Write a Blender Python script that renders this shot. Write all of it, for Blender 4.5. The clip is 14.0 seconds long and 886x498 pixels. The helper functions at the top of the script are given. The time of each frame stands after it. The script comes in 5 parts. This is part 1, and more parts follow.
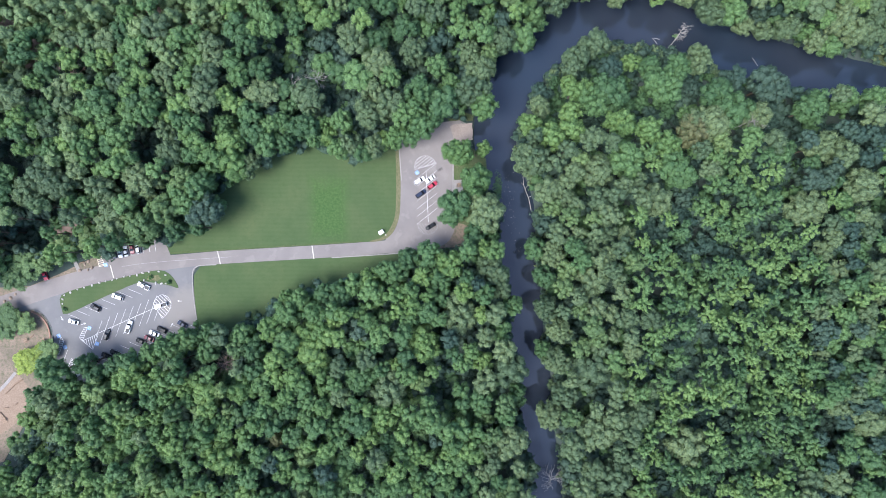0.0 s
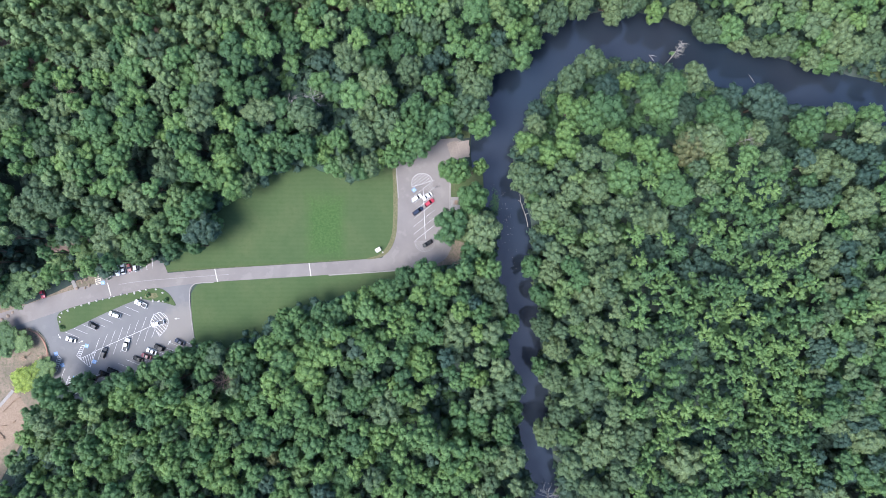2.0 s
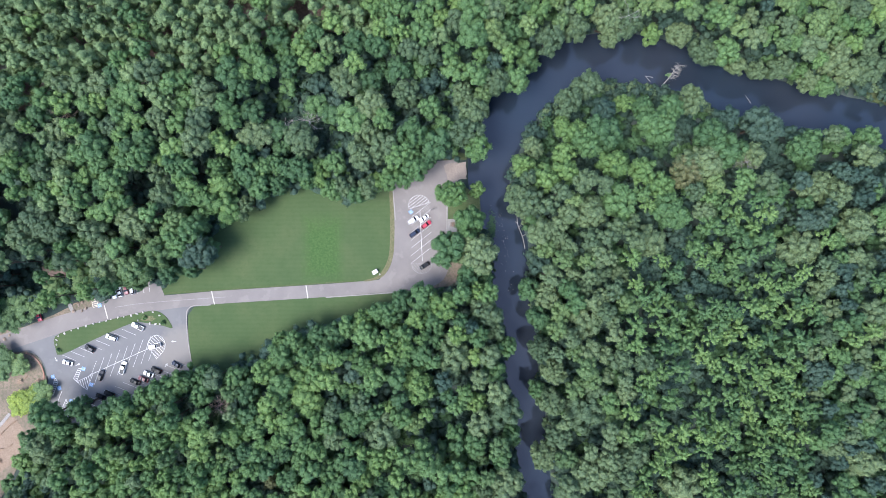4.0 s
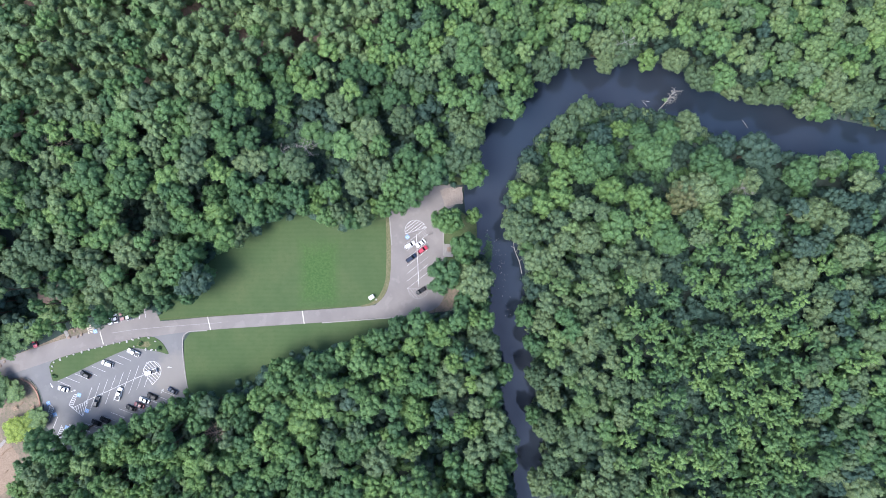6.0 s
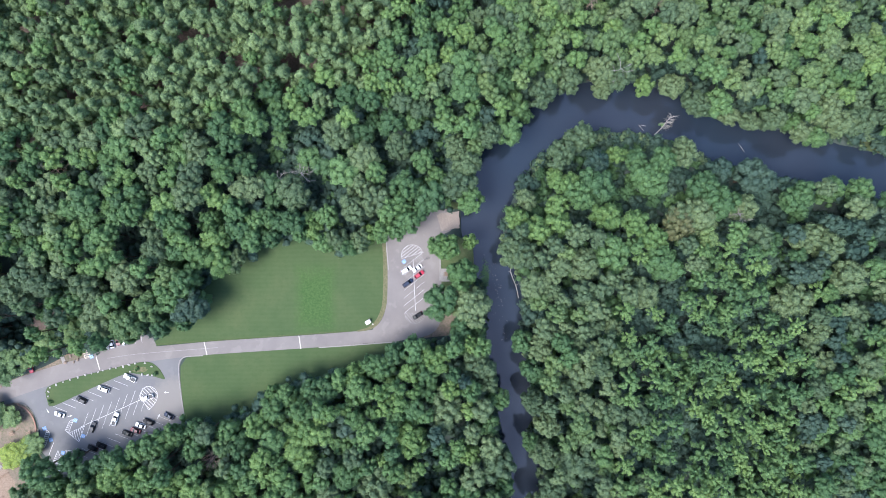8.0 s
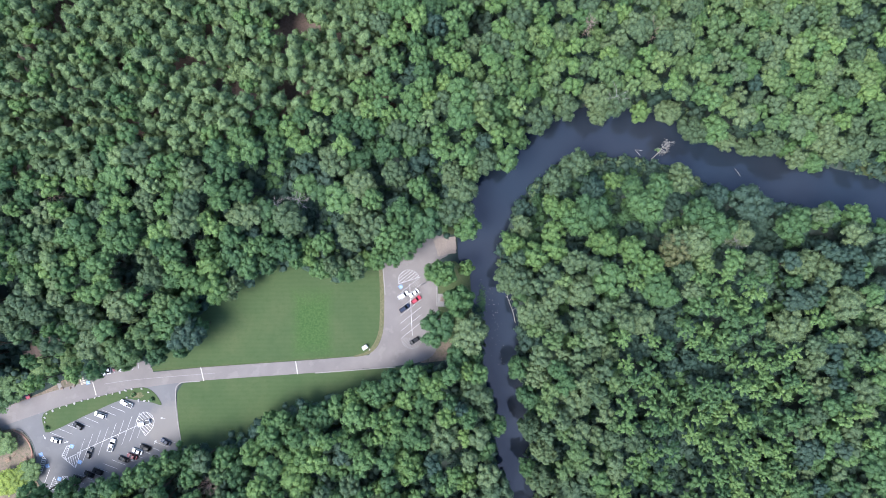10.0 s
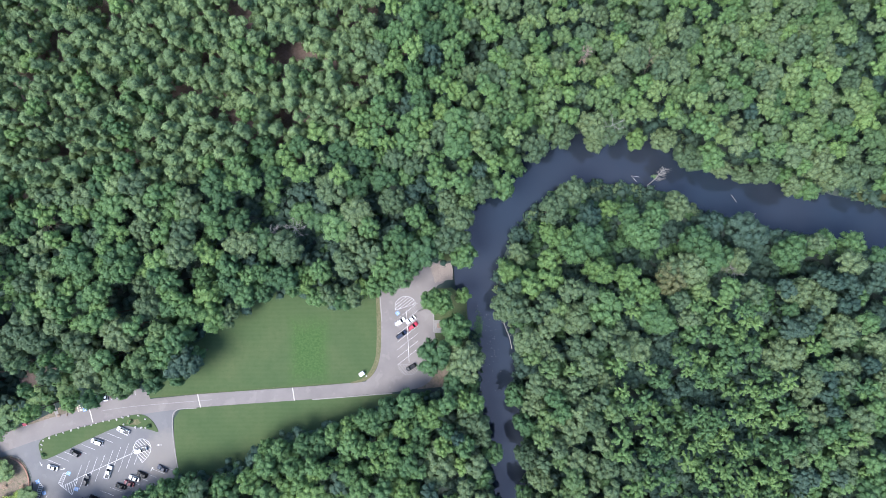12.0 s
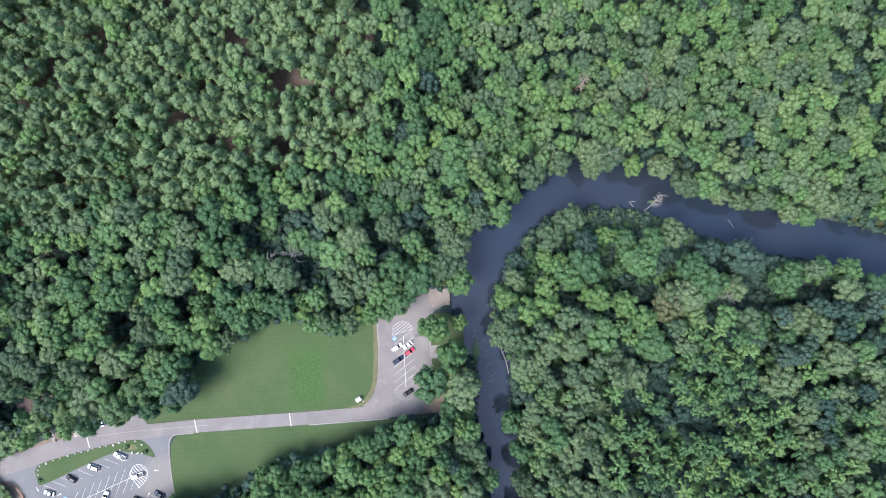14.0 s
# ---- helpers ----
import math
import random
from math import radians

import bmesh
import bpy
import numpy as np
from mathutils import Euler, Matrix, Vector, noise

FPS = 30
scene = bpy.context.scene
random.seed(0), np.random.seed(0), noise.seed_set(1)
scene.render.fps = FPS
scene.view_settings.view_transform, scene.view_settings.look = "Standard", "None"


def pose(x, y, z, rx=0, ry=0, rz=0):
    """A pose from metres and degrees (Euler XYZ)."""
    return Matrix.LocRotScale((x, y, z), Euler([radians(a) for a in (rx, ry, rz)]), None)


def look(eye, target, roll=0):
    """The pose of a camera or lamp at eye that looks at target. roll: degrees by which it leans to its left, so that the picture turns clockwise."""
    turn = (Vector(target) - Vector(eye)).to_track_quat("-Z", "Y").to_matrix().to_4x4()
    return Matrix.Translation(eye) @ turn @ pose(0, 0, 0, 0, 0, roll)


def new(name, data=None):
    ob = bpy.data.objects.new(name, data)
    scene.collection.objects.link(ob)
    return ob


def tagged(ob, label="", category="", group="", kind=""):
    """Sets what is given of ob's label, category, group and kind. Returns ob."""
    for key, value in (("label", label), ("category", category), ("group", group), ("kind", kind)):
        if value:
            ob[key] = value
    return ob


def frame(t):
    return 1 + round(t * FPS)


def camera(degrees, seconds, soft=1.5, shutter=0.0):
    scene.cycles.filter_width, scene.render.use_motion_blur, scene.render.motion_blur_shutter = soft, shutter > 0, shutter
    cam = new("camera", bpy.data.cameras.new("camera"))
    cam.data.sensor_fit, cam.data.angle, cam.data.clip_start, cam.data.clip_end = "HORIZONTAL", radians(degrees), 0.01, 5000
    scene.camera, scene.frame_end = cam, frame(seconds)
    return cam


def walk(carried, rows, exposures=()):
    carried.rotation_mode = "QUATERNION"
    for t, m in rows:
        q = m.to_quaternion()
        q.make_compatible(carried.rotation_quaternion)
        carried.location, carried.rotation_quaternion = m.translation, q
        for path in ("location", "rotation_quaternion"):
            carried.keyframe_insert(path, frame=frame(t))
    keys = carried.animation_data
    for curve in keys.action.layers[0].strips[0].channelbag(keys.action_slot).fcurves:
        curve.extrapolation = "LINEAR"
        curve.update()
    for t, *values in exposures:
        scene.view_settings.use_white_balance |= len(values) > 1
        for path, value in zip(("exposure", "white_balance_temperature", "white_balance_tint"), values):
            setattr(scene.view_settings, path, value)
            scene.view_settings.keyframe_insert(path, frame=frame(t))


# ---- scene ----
cam = camera(75, 14.0, soft=0.45)
PATH = [
    (0, 21.089, -5.666, 232.737, -0.210, -0.903, 0.253),
    (0.5, 21.421, -4.119, 232.750, -0.212, -0.890, 0.228),
    (1, 21.646, -2.512, 232.801, -0.210, -0.881, 0.216),
    (1.5, 21.951, -0.683, 232.809, -0.197, -0.885, 0.203),
    (2, 22.285, 1.206, 232.852, -0.185, -0.895, 0.175),
    (2.5, 22.533, 3.219, 232.819, -0.173, -0.902, 0.138),
    (3, 22.792, 5.363, 232.864, -0.168, -0.904, 0.107),
    (5.5, 24.156, 17.198, 232.401, -0.108, -1.000, -0.013),
    (6, 24.413, 19.733, 232.331, -0.093, -1.015, -0.030),
    (6.5, 24.688, 22.214, 232.312, -0.085, -1.027, -0.035),
    (7, 24.958, 24.664, 232.277, -0.076, -1.045, -0.027),
    (7.5, 25.229, 27.073, 232.252, -0.068, -1.059, -0.036),
    (8, 25.514, 29.478, 232.238, -0.049, -1.075, -0.056),
    (10.5, 26.941, 41.218, 232.442, 0.171, -1.136, -0.131),
    (11, 27.178, 43.706, 232.522, 0.193, -1.159, -0.141),
    (11.5, 27.363, 46.386, 232.605, 0.207, -1.184, -0.149),
    (12, 27.647, 49.142, 232.721, 0.213, -1.210, -0.153),
    (12.5, 28.022, 51.939, 232.729, 0.218, -1.228, -0.154),
    (13, 28.330, 54.785, 232.806, 0.218, -1.233, -0.145),
    (13.5, 28.592, 57.432, 232.828, 0.222, -1.239, -0.132),
    (14, 28.793, 59.381, 232.755, 0.201, -1.239, -0.115),
]
walk(cam, [(t, pose(x, y, z, rx, ry, rz)) for t, x, y, z, rx, ry, rz in PATH], exposures=[(0, 1.31, 5560, 14), (14, 1.31, 5560, 14)])

# ---- sky and sun: a hazy bright day, soft light from the south-west ----
SUN_HEIGHT, SUN_FROM = radians(60), radians(236)
world = bpy.data.worlds.new("sky")
scene.world = world
world.use_nodes = True
sky = world.node_tree.nodes.new("ShaderNodeTexSky")
sky.sky_type, sky.sun_disc = "NISHITA", False
sky.sun_elevation, sky.sun_rotation = SUN_HEIGHT, SUN_FROM
sky.dust_density, sky.air_density = 2.0, 1.2
back = world.node_tree.nodes["Background"]
back.inputs[1].default_value = 0.15
world.node_tree.links.new(sky.outputs[0], back.inputs[0])
sun = new("sun", bpy.data.lights.new("sun", "SUN"))
sun.data.energy, sun.data.angle, sun.data.color = 2.9, radians(32), (1.0, 0.92, 0.78)
sun.matrix_world = look((0, 0, 0), (-math.sin(SUN_FROM) * math.cos(SUN_HEIGHT), -math.cos(SUN_FROM) * math.cos(SUN_HEIGHT), -math.sin(SUN_HEIGHT)))

# ---- materials ----
def material(name, rough=0.8, metal=0.0, spec=0.5):
    m = bpy.data.materials.new(name)
    m.use_nodes = True
    b = m.node_tree.nodes["Principled BSDF"]
    b.inputs["Roughness"].default_value = rough
    b.inputs["Metallic"].default_value = metal
    b.inputs["Specular IOR Level"].default_value = spec
    return m, m.node_tree, b


def add_noise(nt, scale, detail=3.0, rough=0.6, vec=None, kind="Object"):
    n = nt.nodes.new("ShaderNodeTexNoise")
    n.inputs["Scale"].default_value = scale
    n.inputs["Detail"].default_value = detail
    n.inputs["Roughness"].default_value = rough
    if vec is None:
        vec = nt.nodes.new("ShaderNodeTexCoord").outputs[kind]
    nt.links.new(vec, n.inputs["Vector"])
    return n.outputs[0]


def ramp(nt, source, *stops):
    r = nt.nodes.new("ShaderNodeValToRGB")
    while len(r.color_ramp.elements) < len(stops):
        r.color_ramp.elements.new(0.5)
    for e, (at, colour) in zip(r.color_ramp.elements, stops):
        e.position, e.color = at, (*colour, 1)
    nt.links.new(source, r.inputs[0])
    return r.outputs[0]


def blend(nt, fac, a, b, how="MIX"):
    n = nt.nodes.new("ShaderNodeMix")
    n.data_type, n.blend_type = "RGBA", how
    for slot, value in ((0, fac), (6, a), (7, b)):
        if isinstance(value, (int, float)):
            n.inputs[slot].default_value = value
        elif isinstance(value, tuple):
            n.inputs[slot].default_value = (*value, 1)
        else:
            nt.links.new(value, n.inputs[slot])
    return n.outputs[2]


def sums(nt, op, a, b):
    n = nt.nodes.new("ShaderNodeMath")
    n.operation = op
    for slot, value in enumerate((a, b)):
        if isinstance(value, (int, float)):
            n.inputs[slot].default_value = value
        else:
            nt.links.new(value, n.inputs[slot])
    return n.outputs[0]


def bump(nt, bsdf, height, strength, distance):
    n = nt.nodes.new("ShaderNodeBump")
    n.inputs["Strength"].default_value, n.inputs["Distance"].default_value = strength, distance
    nt.links.new(height, n.inputs["Height"])
    nt.links.new(n.outputs[0], bsdf.inputs["Normal"])


def leaf_material(name, dark, mid, light):
    """Foliage: each tree takes a tone of its own, each spray another, shade between leaf clumps is painted in, and some
    leaf light passes through.
    """
    m, nt, b = material(name, 0.6, 0.0, 0.35)
    attr = nt.nodes.new("ShaderNodeAttribute")
    attr.attribute_name = "tone"
    own = nt.nodes.new("ShaderNodeObjectInfo")
    island = nt.nodes.new("ShaderNodeNewGeometry")
    tree = sums(nt, "FRACT", sums(nt, "ADD", attr.outputs["Fac"], own.outputs["Random"]), 0.0)
    tone = sums(nt, "ADD", sums(nt, "MULTIPLY", tree, 0.74), sums(nt, "MULTIPLY", island.outputs["Random Per Island"], 0.26))
    colour = ramp(nt, tone, (0.08, dark), (0.5, mid), (0.95, light))
    patch = add_noise(nt, 0.035, 2.0)
    colour = blend(nt, sums(nt, "MULTIPLY", patch, 0.35), colour, blend(nt, 1.0, colour, (1.15, 1.04, 0.85), "MULTIPLY"))
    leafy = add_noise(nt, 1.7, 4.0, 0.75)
    # bluish darkening in noise spots paints the shade between leaf clumps
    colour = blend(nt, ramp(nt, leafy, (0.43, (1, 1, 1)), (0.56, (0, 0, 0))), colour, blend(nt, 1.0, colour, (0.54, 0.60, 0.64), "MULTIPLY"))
    nt.links.new(colour, b.inputs["Base Color"])
    bump(nt, b, leafy, 0.9, 0.5)
    thin = nt.nodes.new("ShaderNodeBsdfTranslucent")
    nt.links.new(blend(nt, 1.0, colour, (1.25, 1.3, 0.6), "MULTIPLY"), thin.inputs[0])
    mix = nt.nodes.new("ShaderNodeMixShader")
    mix.inputs[0].default_value = 0.25
    nt.links.new(b.outputs[0], mix.inputs[1])
    nt.links.new(thin.outputs[0], mix.inputs[2])
    nt.links.new(mix.outputs[0], nt.nodes["Material Output"].inputs[0])
    return m


def ground_material(name, a, b_, c, big, small, rough=0.95, relief=0.06):
    """Soil, litter or grass: two scales of stain and a fine grain."""
    m, nt, b = material(name, rough, 0.0, 0.2)
    wide = ramp(nt, add_noise(nt, big, 4.0), (0.32, a), (0.68, b_))
    fine = add_noise(nt, small, 5.0, 0.7)
    colour = blend(nt, ramp(nt, fine, (0.42, (0, 0, 0)), (0.72, (1, 1, 1))), wide, c)
    nt.links.new(colour, b.inputs["Base Color"])
    bump(nt, b, fine, 0.6, relief)
    return m


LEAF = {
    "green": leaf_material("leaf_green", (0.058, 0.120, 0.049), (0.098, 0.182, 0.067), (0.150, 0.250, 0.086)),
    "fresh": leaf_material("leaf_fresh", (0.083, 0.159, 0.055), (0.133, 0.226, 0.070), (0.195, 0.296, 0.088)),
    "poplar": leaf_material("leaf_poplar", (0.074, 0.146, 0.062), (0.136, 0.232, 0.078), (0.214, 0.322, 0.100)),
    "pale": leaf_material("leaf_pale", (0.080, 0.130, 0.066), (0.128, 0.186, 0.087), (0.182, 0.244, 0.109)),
    # deep: dark-crowned trees, and gap growth whose dark blue-green paints in shade
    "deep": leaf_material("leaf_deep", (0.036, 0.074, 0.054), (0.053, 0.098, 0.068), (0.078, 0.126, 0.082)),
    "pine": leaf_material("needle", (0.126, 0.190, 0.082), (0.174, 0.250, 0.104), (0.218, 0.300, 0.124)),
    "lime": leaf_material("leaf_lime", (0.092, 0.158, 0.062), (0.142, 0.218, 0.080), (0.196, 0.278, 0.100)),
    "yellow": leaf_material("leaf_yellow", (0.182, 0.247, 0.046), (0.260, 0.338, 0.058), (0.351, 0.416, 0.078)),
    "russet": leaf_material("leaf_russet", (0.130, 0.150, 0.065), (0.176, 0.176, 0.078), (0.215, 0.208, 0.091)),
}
BARK = ground_material("bark", (0.09, 0.07, 0.05), (0.14, 0.11, 0.085), (0.05, 0.04, 0.03), 1.5, 14, 0.9, 0.02)
DEADWOOD = ground_material("dead_wood", (0.246, 0.230, 0.205), (0.328, 0.312, 0.283), (0.180, 0.164, 0.143), 0.8, 9, 0.85, 0.01)
DEADBROWN = ground_material("dead_twigs", (0.250, 0.188, 0.150), (0.350, 0.275, 0.225), (0.175, 0.125, 0.100), 0.8, 9, 0.9, 0.01)
# litter in dark teal: the hazy shade of canopy gaps is put into its colour
FLOOR = ground_material("hazed_leaf_litter", (0.034, 0.046, 0.042), (0.050, 0.060, 0.052), (0.036, 0.062, 0.044), 0.06, 1.1, 0.95, 0.1)
STRAW = ground_material("needle_straw", (0.150, 0.108, 0.092), (0.205, 0.150, 0.125), (0.080, 0.066, 0.045), 0.1, 1.1, 0.95, 0.1)


def lawn_material():
    m, nt, b = material("mown_grass", 0.95, 0.0, 0.15)
    at = nt.nodes.new("ShaderNodeTexCoord").outputs["Object"]
    wide = ramp(nt, add_noise(nt, 0.045, 8.0, 0.72, at), (0.3, (0.041, 0.069, 0.027)), (0.5, (0.054, 0.080, 0.032)), (0.72, (0.075, 0.093, 0.040)))
    stripe = nt.nodes.new("ShaderNodeTexWave")
    stripe.wave_type, stripe.bands_direction = "BANDS", "Y"
    stripe.inputs["Scale"].default_value = 0.18
    stripe.inputs["Distortion"].default_value = 2.2
    stripe.inputs["Detail"].default_value = 3.0
    stripe.inputs["Detail Scale"].default_value = 0.4
    nt.links.new(at, stripe.inputs["Vector"])
    rows = blend(nt, sums(nt, "MULTIPLY", stripe.outputs["Fac"], 0.10), wide, (0.090, 0.113, 0.051))
    clump = ramp(nt, add_noise(nt, 0.5, 5.0, 0.75, at), (0.5, (0, 0, 0)), (0.8, (1, 1, 1)))
    colour = blend(nt, sums(nt, "MULTIPLY", clump, 0.6), rows, (0.034, 0.064, 0.021))
    # a broad strip of coarser, brighter grass in the meadow's middle
    split = nt.nodes.new("ShaderNodeSeparateXYZ")
    nt.links.new(at, split.inputs[0])
    across = sums(nt, "ABSOLUTE", sums(nt, "DIVIDE", sums(nt, "ADD", split.outputs[0], 21.2), 8.6), 0)
    along = sums(nt, "ABSOLUTE", sums(nt, "DIVIDE", sums(nt, "ADD", split.outputs[1], -9.5), 14.5), 0)
    edge = sums(nt, "SUBTRACT", 1.36, sums(nt, "MAXIMUM", across, along))
    coarse = add_noise(nt, 0.55, 8.0, 0.85, at)
    patch = ramp(nt, sums(nt, "MULTIPLY", edge, coarse), (0.14, (0, 0, 0)), (0.42, (1, 1, 1)))
    speck = ramp(nt, add_noise(nt, 1.1, 5.0, 0.8, at), (0.44, (0.031, 0.070, 0.018)), (0.60, (0.060, 0.108, 0.031)))
    colour = blend(nt, sums(nt, "MULTIPLY", patch, 0.75), colour, speck)
    nt.links.new(colour, b.inputs["Base Color"])
    bump(nt, b, add_noise(nt, 3.0, 5.0, 0.7, at), 0.7, 0.05)
    return m


def asphalt_material(name, a, b_, patch, stain=None):
    m, nt, b = material(name, 0.88, 0.0, 0.3)
    at = nt.nodes.new("ShaderNodeTexCoord").outputs["Object"]
    wide = ramp(nt, add_noise(nt, 0.07, 5.0, 0.6, at), (0.34, a), (0.66, b_))
    worn = ramp(nt, add_noise(nt, 0.22, 4.0, 0.55, at), (0.57, (0, 0, 0)), (0.62, (1, 1, 1)))
    colour = blend(nt, sums(nt, "MULTIPLY", worn, 0.28), wide, patch)
    if stain:
        # a sandy, washed-out place: centre, reach and colour
        off = nt.nodes.new("ShaderNodeVectorMath")
        off.operation = "DISTANCE"
        off.inputs[1].default_value = (*stain[0], 0)
        nt.links.new(at, off.inputs[0])
        reach = sums(nt, "SUBTRACT", sums(nt, "ADD", 1.0, add_noise(nt, 0.25, 5.0, 0.7, at)), sums(nt, "DIVIDE", off.outputs["Value"], stain[1]))
        colour = blend(nt, sums(nt, "MULTIPLY", ramp(nt, reach, (0.30, (0, 0, 0)), (0.75, (1, 1, 1))), 0.8), colour, stain[2])
    grain = add_noise(nt, 6.0, 4.0, 0.8, at)
    colour = blend(nt, sums(nt, "MULTIPLY", grain, 0.22), colour, (0.10, 0.10, 0.10))
    nt.links.new(colour, b.inputs["Base Color"])
    bump(nt, b, grain, 0.3, 0.01)
    return m


LAWN = lawn_material()
ROUGH_GRASS = ground_material("rough_grass", (0.052, 0.078, 0.028), (0.091, 0.097, 0.048), (0.035, 0.059, 0.017), 0.25, 1.6)
ASPHALT = asphalt_material("asphalt", (0.150, 0.132, 0.122), (0.189, 0.168, 0.154), (0.237, 0.211, 0.193))
ASPHALT_BLUE = asphalt_material("lot_asphalt", (0.120, 0.117, 0.117), (0.148, 0.143, 0.141), (0.179, 0.171, 0.165), ((-77.5, -32.0), 10.0, (0.190, 0.172, 0.152)))
VERGE = ground_material("yellowed_verge", (0.105, 0.100, 0.050), (0.150, 0.132, 0.078), (0.060, 0.078, 0.030), 0.3, 1.4)
CONCRETE = ground_material("concrete", (0.217, 0.200, 0.183), (0.278, 0.257, 0.235), (0.165, 0.152, 0.139), 0.3, 3.0, 0.85, 0.01)
RAMP = ground_material("worn_ramp", (0.225, 0.185, 0.155), (0.270, 0.225, 0.190), (0.150, 0.125, 0.105), 0.45, 2.2, 0.9, 0.02)
EARTH = ground_material("bare_earth", (0.130, 0.105, 0.080), (0.215, 0.160, 0.122), (0.075, 0.085, 0.042), 0.11, 0.9, 0.95, 0.05)
SAND = ground_material("sand", (0.200, 0.146, 0.103), (0.243, 0.182, 0.132), (0.143, 0.103, 0.071), 0.2, 1.5, 0.95, 0.04)


def water_material():
    m, nt, b = material("river_water", 0.04, 0.0, 1.0)
    b.inputs["IOR"].default_value = 1.33
    at = nt.nodes.new("ShaderNodeTexCoord").outputs["Object"]
    colour = ramp(nt, add_noise(nt, 0.02, 3.0, 0.5, at), (0.3, (0.015, 0.023, 0.035)), (0.7, (0.021, 0.025, 0.034)))
    nt.links.new(colour, b.inputs["Base Color"])
    bump(nt, b, add_noise(nt, 0.9, 3.0, 0.5, at), 0.12, 0.03)
    return m


WATER = water_material()

# ---- shapes shared by all ----
def mesh_from(name, verts, faces, mat, smooth=False):
    """A mesh from arrays of corners and triangles."""
    verts, faces = np.asarray(verts, np.float32), np.asarray(faces, np.int32)
    me = bpy.data.meshes.new(name)
    me.vertices.add(len(verts))
    me.vertices.foreach_set("co", verts.ravel())
    me.loops.add(faces.size)
    me.loops.foreach_set("vertex_index", faces.ravel())
    me.polygons.add(len(faces))
    me.polygons.foreach_set("loop_start", np.arange(0, faces.size, faces.shape[1], dtype=np.int32))
    if smooth:
        me.polygons.foreach_set("use_smooth", np.ones(len(faces), bool))
    me.update(calc_edges=True)
    me.materials.append(mat)
    return me


def part(name, bm, mat, parent=None, label="", smooth=False):
    """Links a bmesh as one mesh object under a thing or a part."""
    me = bpy.data.meshes.new(name)
    bm.to_mesh(me)
    bm.free()
    if smooth:
        me.polygons.foreach_set("use_smooth", [True] * len(me.polygons))
    me.materials.append(mat)
    ob = new(name, me)
    if parent is not None:
        ob.parent = parent
    return tagged(ob, label)


def spline(points, steps=6, closed=False):
    """A smooth line through the points."""
    p = [Vector(q) for q in points]
    n, out = len(p), []
    for i in range(n if closed else n - 1):
        a, b, c, d = ((p[(i + k) % n] if closed else p[min(max(i + k, 0), n - 1)]) for k in (-1, 0, 1, 2))
        for s in range(steps):
            t = s / steps
            out.append(0.5 * (2 * b + (c - a) * t + (2 * a - 5 * b + 4 * c - d) * t * t + (3 * b - a - 3 * c + d) * t ** 3))
    if not closed:
        out.append(p[-1])
    return out


def slab(outline, low, high):
    """A flat slab with a closed outline, as a bmesh."""
    bm = bmesh.new()
    top = [bm.verts.new((q[0], q[1], high)) for q in outline]
    bot = [bm.verts.new((q[0], q[1], low)) for q in outline]
    bm.faces.new(top)
    for i in range(len(top)):
        j = (i + 1) % len(top)
        bm.faces.new((top[i], bot[i], bot[j], top[j]))
    bmesh.ops.triangulate(bm, faces=bm.faces[:])
    bmesh.ops.recalc_face_normals(bm, faces=bm.faces[:])
    return bm


def strip(line, width, low, high):
    """A band of one width, or of one for each point, along a line, as an outline slab."""
    n = len(line)
    wid = width if isinstance(width, (list, tuple)) else [width] * n
    left, right = [], []
    for i, q in enumerate(line):
        d = (Vector(line[min(i + 1, n - 1)]) - Vector(line[max(i - 1, 0)])).to_2d().normalized()
        side = Vector((-d.y, d.x)) * wid[i] / 2
        left.append(Vector(q[:2]) + side)
        right.append(Vector(q[:2]) - side)
    bm = bmesh.new()
    rings = []
    for a, b in zip(left, right):
        rings.append([bm.verts.new((a.x, a.y, low)), bm.verts.new((a.x, a.y, high)), bm.verts.new((b.x, b.y, high)), bm.verts.new((b.x, b.y, low))])
    for r, s in zip(rings, rings[1:]):
        for k in range(3):
            bm.faces.new((r[k], r[k + 1], s[k + 1], s[k]))
    bm.faces.new(rings[0])
    bm.faces.new(rings[-1][::-1])
    bmesh.ops.recalc_face_normals(bm, faces=bm.faces[:])
    return bm


def distance_to(points, line):
    """The distance of each of many points from a line of many pieces."""
    points, line = np.asarray(points, float), np.asarray([q[:2] for q in line], float)
    best = np.full(len(points), 1e9)
    for a, b in zip(line, line[1:]):
        ab = b - a
        t = np.clip(((points - a) @ ab) / (ab @ ab), 0, 1)
        best = np.minimum(best, np.linalg.norm(points - a - t[:, None] * ab, axis=1))
    return best


def inside(points, outline):
    points, o = np.asarray(points, float), np.asarray([q[:2] for q in outline], float)
    hit = np.zeros(len(points), bool)
    for (x0, y0), (x1, y1) in zip(o, np.roll(o, -1, 0)):
        cross = (y0 > points[:, 1]) != (y1 > points[:, 1])
        hit ^= cross & (points[:, 0] < (x1 - x0) * (points[:, 1] - y0) / (y1 - y0 + 1e-12) + x0)
    return hit


